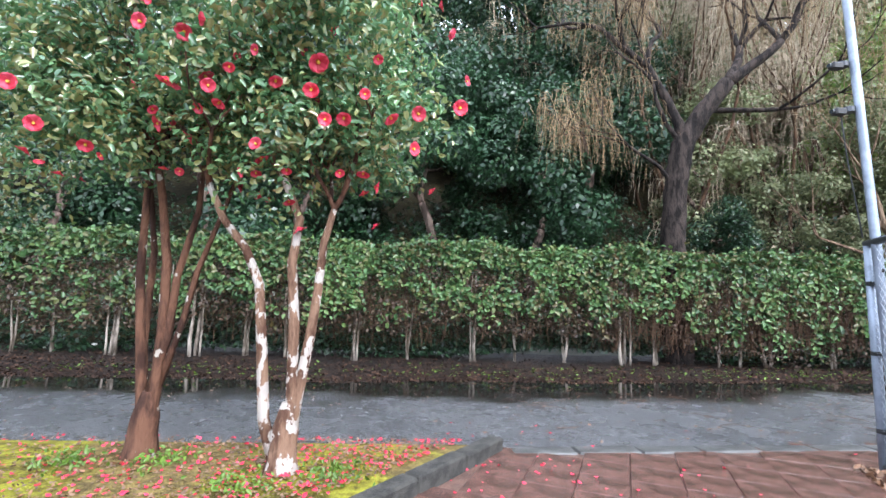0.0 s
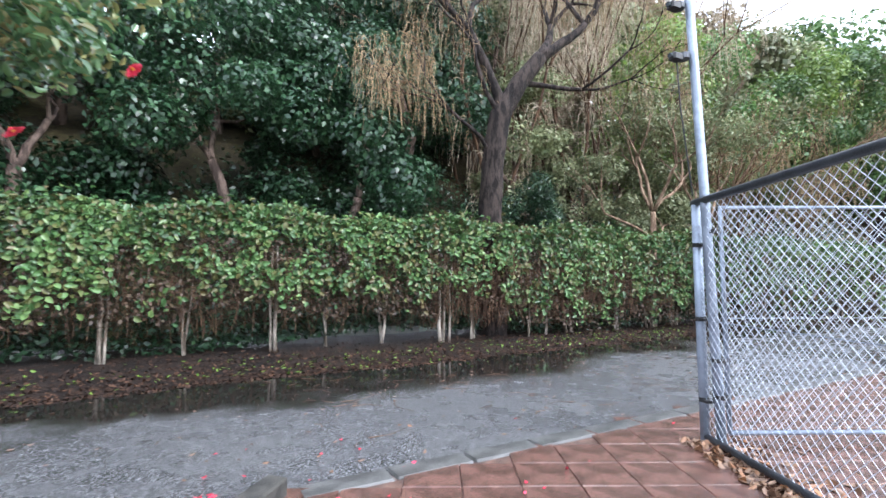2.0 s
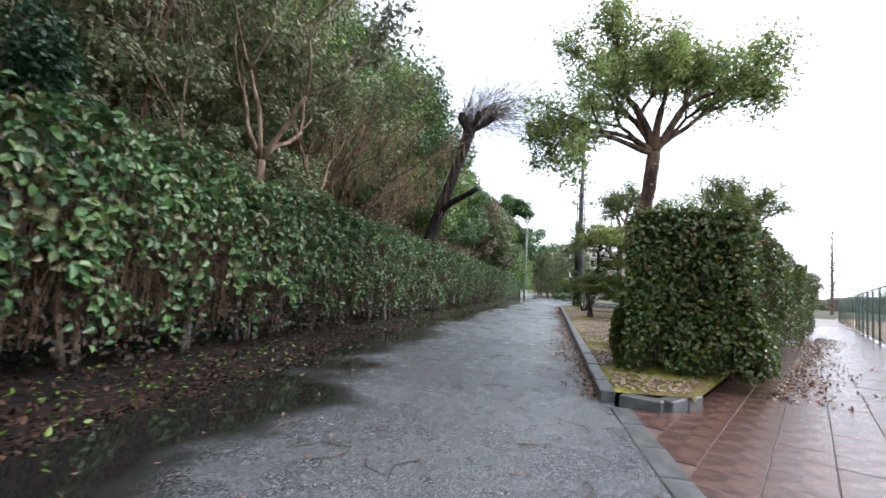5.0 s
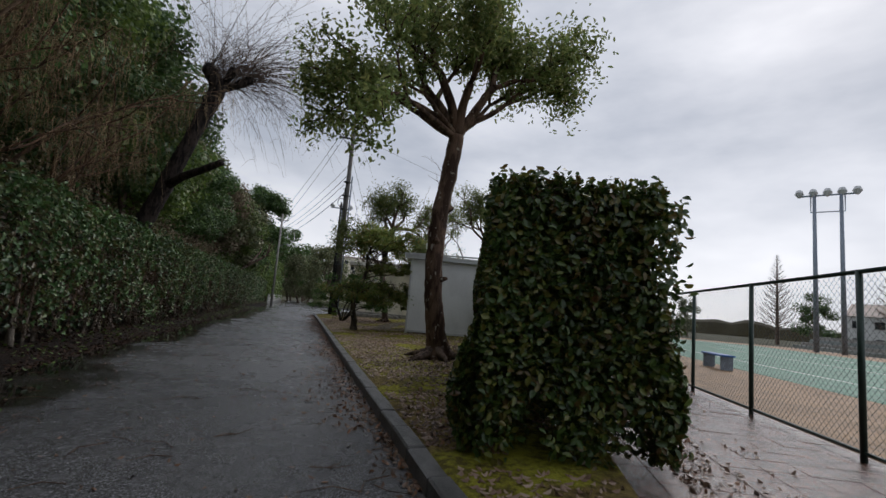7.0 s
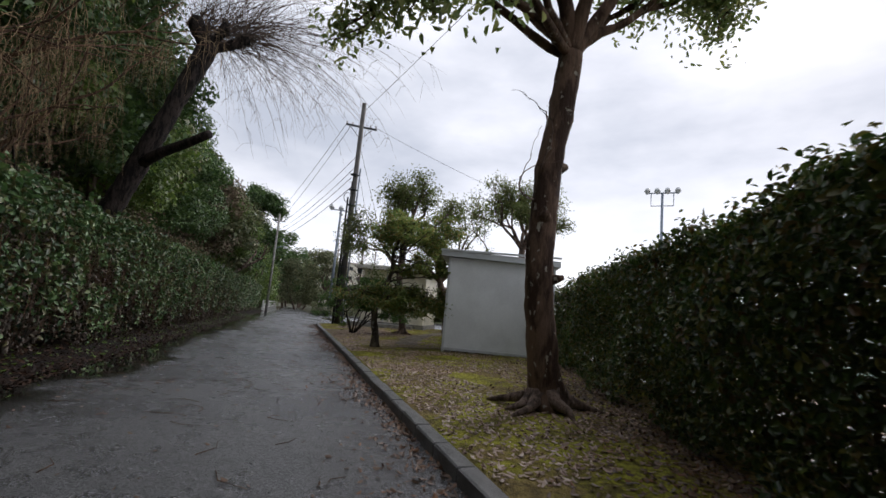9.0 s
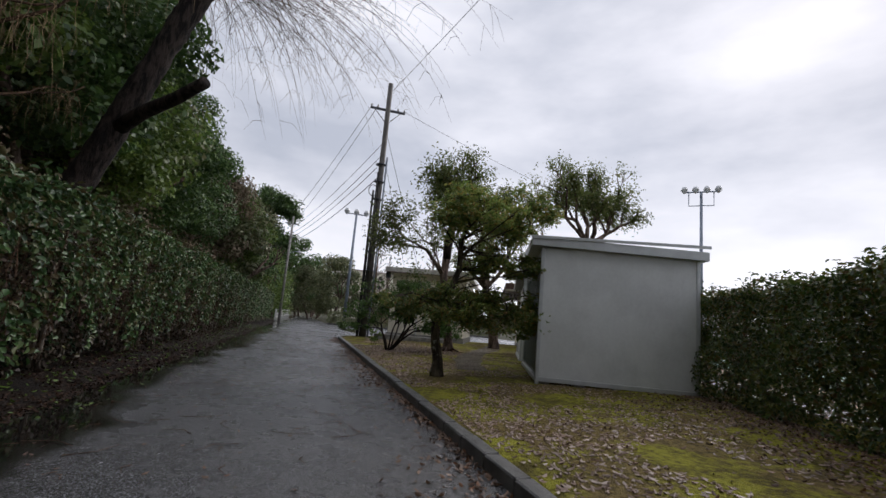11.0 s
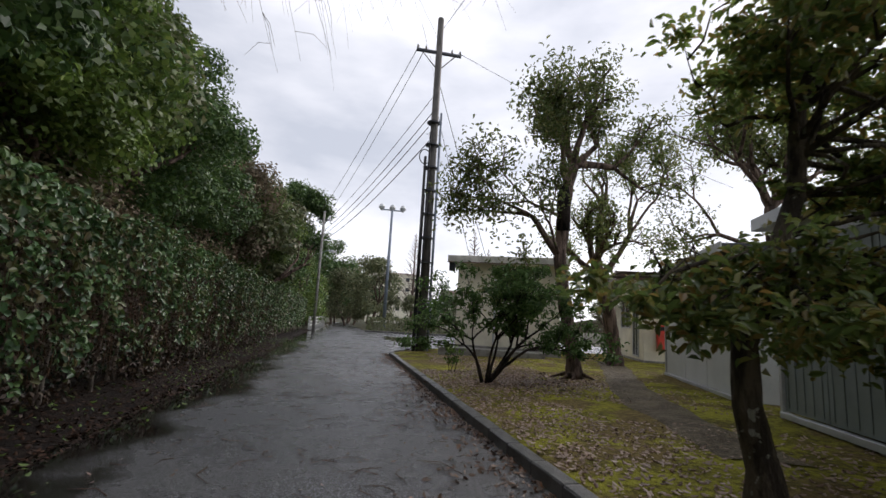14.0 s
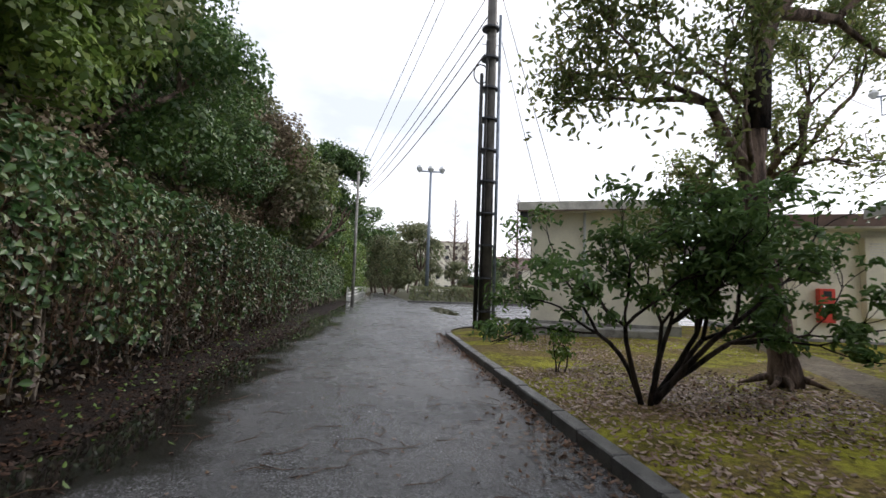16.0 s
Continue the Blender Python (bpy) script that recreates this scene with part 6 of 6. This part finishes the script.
c = np.array([(-1.65, 3.45), (-0.45, 3.2), (-2.25, 3.4), (-1.0, 3.0)])[r_l.integers(0, 4, k)] + r_l.normal(0, 0.1, (k, 2))
tagged(part("weeds", leaf_mesh("weeds", r_l, np.stack([c[:, 0], c[:, 1], 0.11 + r_l.uniform(0, 0.06, k)], 1), np.tile([0, -0.6, 0.6], (k, 1)), 0.04, 0.5, True, 0.6), LIMELEAF), "bright green weeds at the camellias' feet", "weeds", kind="stuff")
b = Build()
for k in range(520):
    x, y, a, l = r_l.uniform(1, 42), r_l.uniform(4.75, 8.4), r_l.uniform(0, 6.28), r_l.uniform(0.08, 0.42)
    b.tube([(x, y, 0.006), (x + math.cos(a) * l * 0.5, y + math.sin(a) * l * 0.5, 0.012), (x + math.cos(a + 0.4) * l, y + math.sin(a + 0.4) * l, 0.006)], [0.004, 0.0035, 0.002], 4)
tagged(part("fallen_twigs", b, TWIG), "thin dark fallen twigs on the wet road", "twigs", kind="stuff")


def puddle(x0, x1, y_mid, half, seed):
    r, b, k = random.Random(seed), Build(), 140
    top = [(x0 + (x1 - x0) * i / k, y_mid(x0 + (x1 - x0) * i / k) + half * math.sin(math.pi * i / k) ** 0.5 * (0.7 + 0.6 * noise.noise(Vector((i * 0.11, seed, 0))))) for i in range(k + 1)]
    low = [(x0 + (x1 - x0) * i / k, y_mid(x0 + (x1 - x0) * i / k) - half * math.sin(math.pi * i / k) ** 0.5 * (0.7 + 0.9 * noise.noise(Vector((i * 0.1, seed + 9, 0))))) for i in range(k + 1)]
    b.v = [(x, y, 0.004) for x, y in low] + [(x, y, 0.004) for x, y in top]
    b.f = [(i, i + 1, k + 2 + i, k + 1 + i) for i in range(k)]
    return tagged(part("puddle", b, WATER), "still dark puddle reflecting the hedge on the road", "puddle", "puddles on the road")


puddle(48, 57, lambda x: 3.0, 0.9, 4)
puddle(42, 49, lambda x: 1.2, 0.5, 6)

# ---------------------------------------------------------------- far end of the road
far_hedge = thing("hedge", "low clipped olive hedge across the junction", "hedge")
r_h = np.random.default_rng(120)
k = 9000
x, y = r_h.uniform(65.6, 67.0, k), r_h.uniform(-14, 4.2, k)
z = np.where(r_h.uniform(0, 1, k) > 0.4, r_h.uniform(0.15, 1.35, k), 1.35 - r_h.exponential(0.06, k))
x = np.where(z < 1.2, 65.6 + r_h.exponential(0.12, k), x)
part("foliage", leaf_mesh("foliage", r_h, np.stack([x, y, z], 1), np.tile([-0.8, 0, 0.5], (k, 1)), 0.17, 0.6, False, 0.6), OLIVELEAF, far_hedge)
part("stems", limbs([([(66.0, yy, 0), (66.05, yy + 0.05, 0.6), (66.1, yy, 1.1)], [0.04, 0.03, 0.02]) for yy in np.arange(-13.8, 4.2, 0.5)], 5), BARK_STEM, far_hedge)
tagged(part("far_kerb", Build().box((64.9, -14.2, -0.05), (65.2, 4.3, 0.14), bevel=0.02), KERBSTONE), "dark kerb below the far hedge", "kerb", kind="structure")
wfence = thing("white_fence", "low white two-rail fence beside the road", "fence", pose(63.5, 9.15, 0))
for k in range(19):
    part("post", Build().box((k * 2.0 - 0.06, -0.06, -0.05), (k * 2.0 + 0.06, 0.06, 1.1), bevel=0.01), FENCEWHITE, wfence)
for z in (0.35, 0.65, 0.95):
    part("rail", Build().box((0, -0.09, z - 0.05), (36, -0.062, z + 0.05)), FENCEWHITE, wfence)


def far_tree(kind, x, y, s, turn):
    ob = copy_thing(kind, pose(x, y, -0.2, 0, 0, turn))
    ob.scale = (s, s, s)
    ob["label"] = "round evergreen tree beyond the junction"
    ob["group"] = "trees beyond the junction"
    return ob


for i, (kd, x, y, s) in enumerate(((0, 86, 2.6, 1.45), (2, 90, 6.0, 1.2), (1, 80, -5.5, 0.75), (0, 83, -2.5, 0.7), (1, 98, 9.5, 1.6), (2, 104, 4.5, 1.3), (1, 110, 10.5, 1.8), (0, 112, -2, 1.0), (2, 95, -12, 0.9), (0, 100, -20, 1.0), (1, 84, -16, 0.6), (2, 120, -30, 1.2), (0, 90, -34, 1.0), (2, 75, -60, 1.0), (1, 60, -70, 1.0), (0, 95, -50, 1.1), (1, 118, 5.5, 1.5), (2, 126, 8.5, 1.7), (0, 108, 7.6, 1.1), (1, 128, 1.0, 1.3), (2, 140, 5.0, 1.9))):
    far_tree(far_kinds[kd], x, y, s, i * 50)


def bare_conifer(x, y, h, seed):
    r = np.random.default_rng(seed)
    ob = thing("bare_conifer", "tall bare conical tree far beyond the junction", "tree", pose(x, y, -0.1), "bare conical trees")
    out = [([(0, 0, 0), (0, 0, h * 0.5), (0, 0, h)], [0.32, 0.2, 0.04])]
    for k in range(90):
        f = 0.14 + 0.85 * k / 90
        a, l = k * 2.4, (1.05 - f) * h * 0.24 * r.uniform(0.7, 1.1)
        z = h * f
        out.append(([(0, 0, z), (math.cos(a) * l * 0.5, math.sin(a) * l * 0.5, z + l * 0.25), (math.cos(a) * l, math.sin(a) * l, z + l * 0.75)], [0.06, 0.045, 0.02]))
        for j in range(3):
            g, aa = 0.35 + 0.25 * j, a + r.choice((-0.6, 0.6))
            bx, by, bz = math.cos(a) * l * g, math.sin(a) * l * g, z + l * g * 0.6
            out.append(([(bx, by, bz), (bx + math.cos(aa) * l * 0.3, by + math.sin(aa) * l * 0.3, bz + l * 0.3)], [0.03, 0.015]))
    part("trunk", limbs(out, 5), BARK_TREE, ob)
    return ob


flat_pine = tree("pine_tree", "tall flat-crowned pine on the far hillside", pose(70, 11.7, 0.4), [(0, 0, -0.5, 0.3), (0.2, 0, 5.0, 0.22), (0.5, -0.2, 10.6, 0.16)], BARK_DARK, FORESTLEAF, 141, 1.5, 3, 0.75, 0.05, 1.1, 60, 0.3, 0.8, False, extra=((1, (0.2, -0.6, 0.6), 2.0, 0.1, 3), (1, (-0.5, 0.6, 0.7), 2.0, 0.1, 3), (1, (0.6, 0.5, 0.9), 2.2, 0.1, 3)))
brush("undergrowth", "tall dark scrub beside the white fence", 64, 128, 10.6, 13.5, 9000, 0.3, FORESTLEAF, 86, 5.0)
ridge = Build()
for i in range(121):
    a = radians(-125 + 165 * i / 120)
    h = 9 + 7 * noise.noise(Vector((i * 0.13, 0, 2))) + 2.5 * noise.noise(Vector((i * 0.7, 3, 2)))
    for d, z in ((290, -1), (300, h * 0.8), (312, h), (340, h * 0.5)):
        ridge.v.append((20 + math.cos(a) * d, math.sin(a) * d, z))
ridge.f = [(i * 4 + j + 4, i * 4 + j, i * 4 + j + 1, i * 4 + j + 5) for i in range(120) for j in range(3)]
tagged(part("distant_woods", ridge, HILLSOIL), "low dark line of distant woods", "woods", kind="structure")
for x, y, h, sd in ((115, -6.9, 19, 1), (128, -2.5, 16, 2), (112, -18.5, 20, 3), (120, -24, 18, 4), (130, -12, 17, 5), (105, -45, 18, 6), (90, -62, 17, 7), (70, -75, 16, 8), (55, -80, 17, 9)):
    bare_conifer(x, y, h, sd)

hut = thing("garden_hut", "small hut with grey hipped roof and a lit window", "hut", pose(96, -6.2, 0))
part("wall", Build().box((-1.2, -1.2, 0), (1.2, 1.2, 2.2)), BARK_TAN, hut)
part("roof", Build().add([(-1.7, -1.7, 2.2), (1.7, -1.7, 2.2), (1.7, 1.7, 2.2), (-1.7, 1.7, 2.2), (0, 0, 3.3)], [(0, 1, 4), (1, 2, 4), (2, 3, 4), (3, 0, 4), (3, 2, 1, 0)]), DARKSTEEL, hut)


def far_house(label, x, y, w, d, h, roof_h, turn, wall_mat, storeys=2):
    ob = thing("house", label, "house", pose(x, y, 0, 0, 0, turn))
    part("wall", Build().box((-d / 2, -w / 2, 0), (d / 2, w / 2, h)), wall_mat, ob)
    part("roof", Build().add([(-d / 2 - 0.4, -w / 2 - 0.4, h), (d / 2 + 0.4, -w / 2 - 0.4, h), (d / 2 + 0.4, w / 2 + 0.4, h), (-d / 2 - 0.4, w / 2 + 0.4, h), (0, -w / 2 - 0.4, h + roof_h), (0, w / 2 + 0.4, h + roof_h)], [(0, 4, 5, 3), (1, 2, 5, 4), (0, 1, 4), (2, 3, 5), (3, 2, 1, 0)]), BROWNROOF, ob)
    for s in range(storeys):
        for k in range(int(w / 3)):
            y0 = -w / 2 + 1.0 + k * 3
            z0 = 1.0 + s * (h / storeys)
            win = part("window", Build().box((-d / 2 - 0.04, y0, z0), (-d / 2 - 0.002, y0 + 1.3, z0 + 1.2)), GLASS, ob)
            part("sill", Build().box((-d / 2 - 0.12, y0 - 0.1, z0 - 0.1), (-d / 2 - 0.002, y0 + 1.4, z0 - 0.002)), CONCRETE, win)
    return ob


far_house("cream house with brown pitched roof beyond the hedge", 118, -22, 16, 9, 5.5, 2.5, 0, CREAM)
far_house("tan apartment block far behind the trees", 190, -12, 20, 12, 17, 1.0, 5, CREAM, 5)
far_house("pale house beyond the tennis court", 60, -95, 18, 10, 6, 2.5, -70, SHEDWALL)
far_house("grey house beyond the tennis court", 25, -100, 16, 10, 6, 2.5, -80, CREAM)

# pavers last
for p in near_tiles:
    ob = part("paver", tile_meshes[q.randrange(5)], PAVER, path_ob)
    ob.matrix_basis = pose(p.x, p.y, 0.008 + q.uniform(-0.001, 0.001), q.uniform(-0.1, 0.1), q.uniform(-0.1, 0.1), GRID)
far_part = part("pavers", far_tiles, PAVER, path_ob)
far_part["kind"] = "stuff"
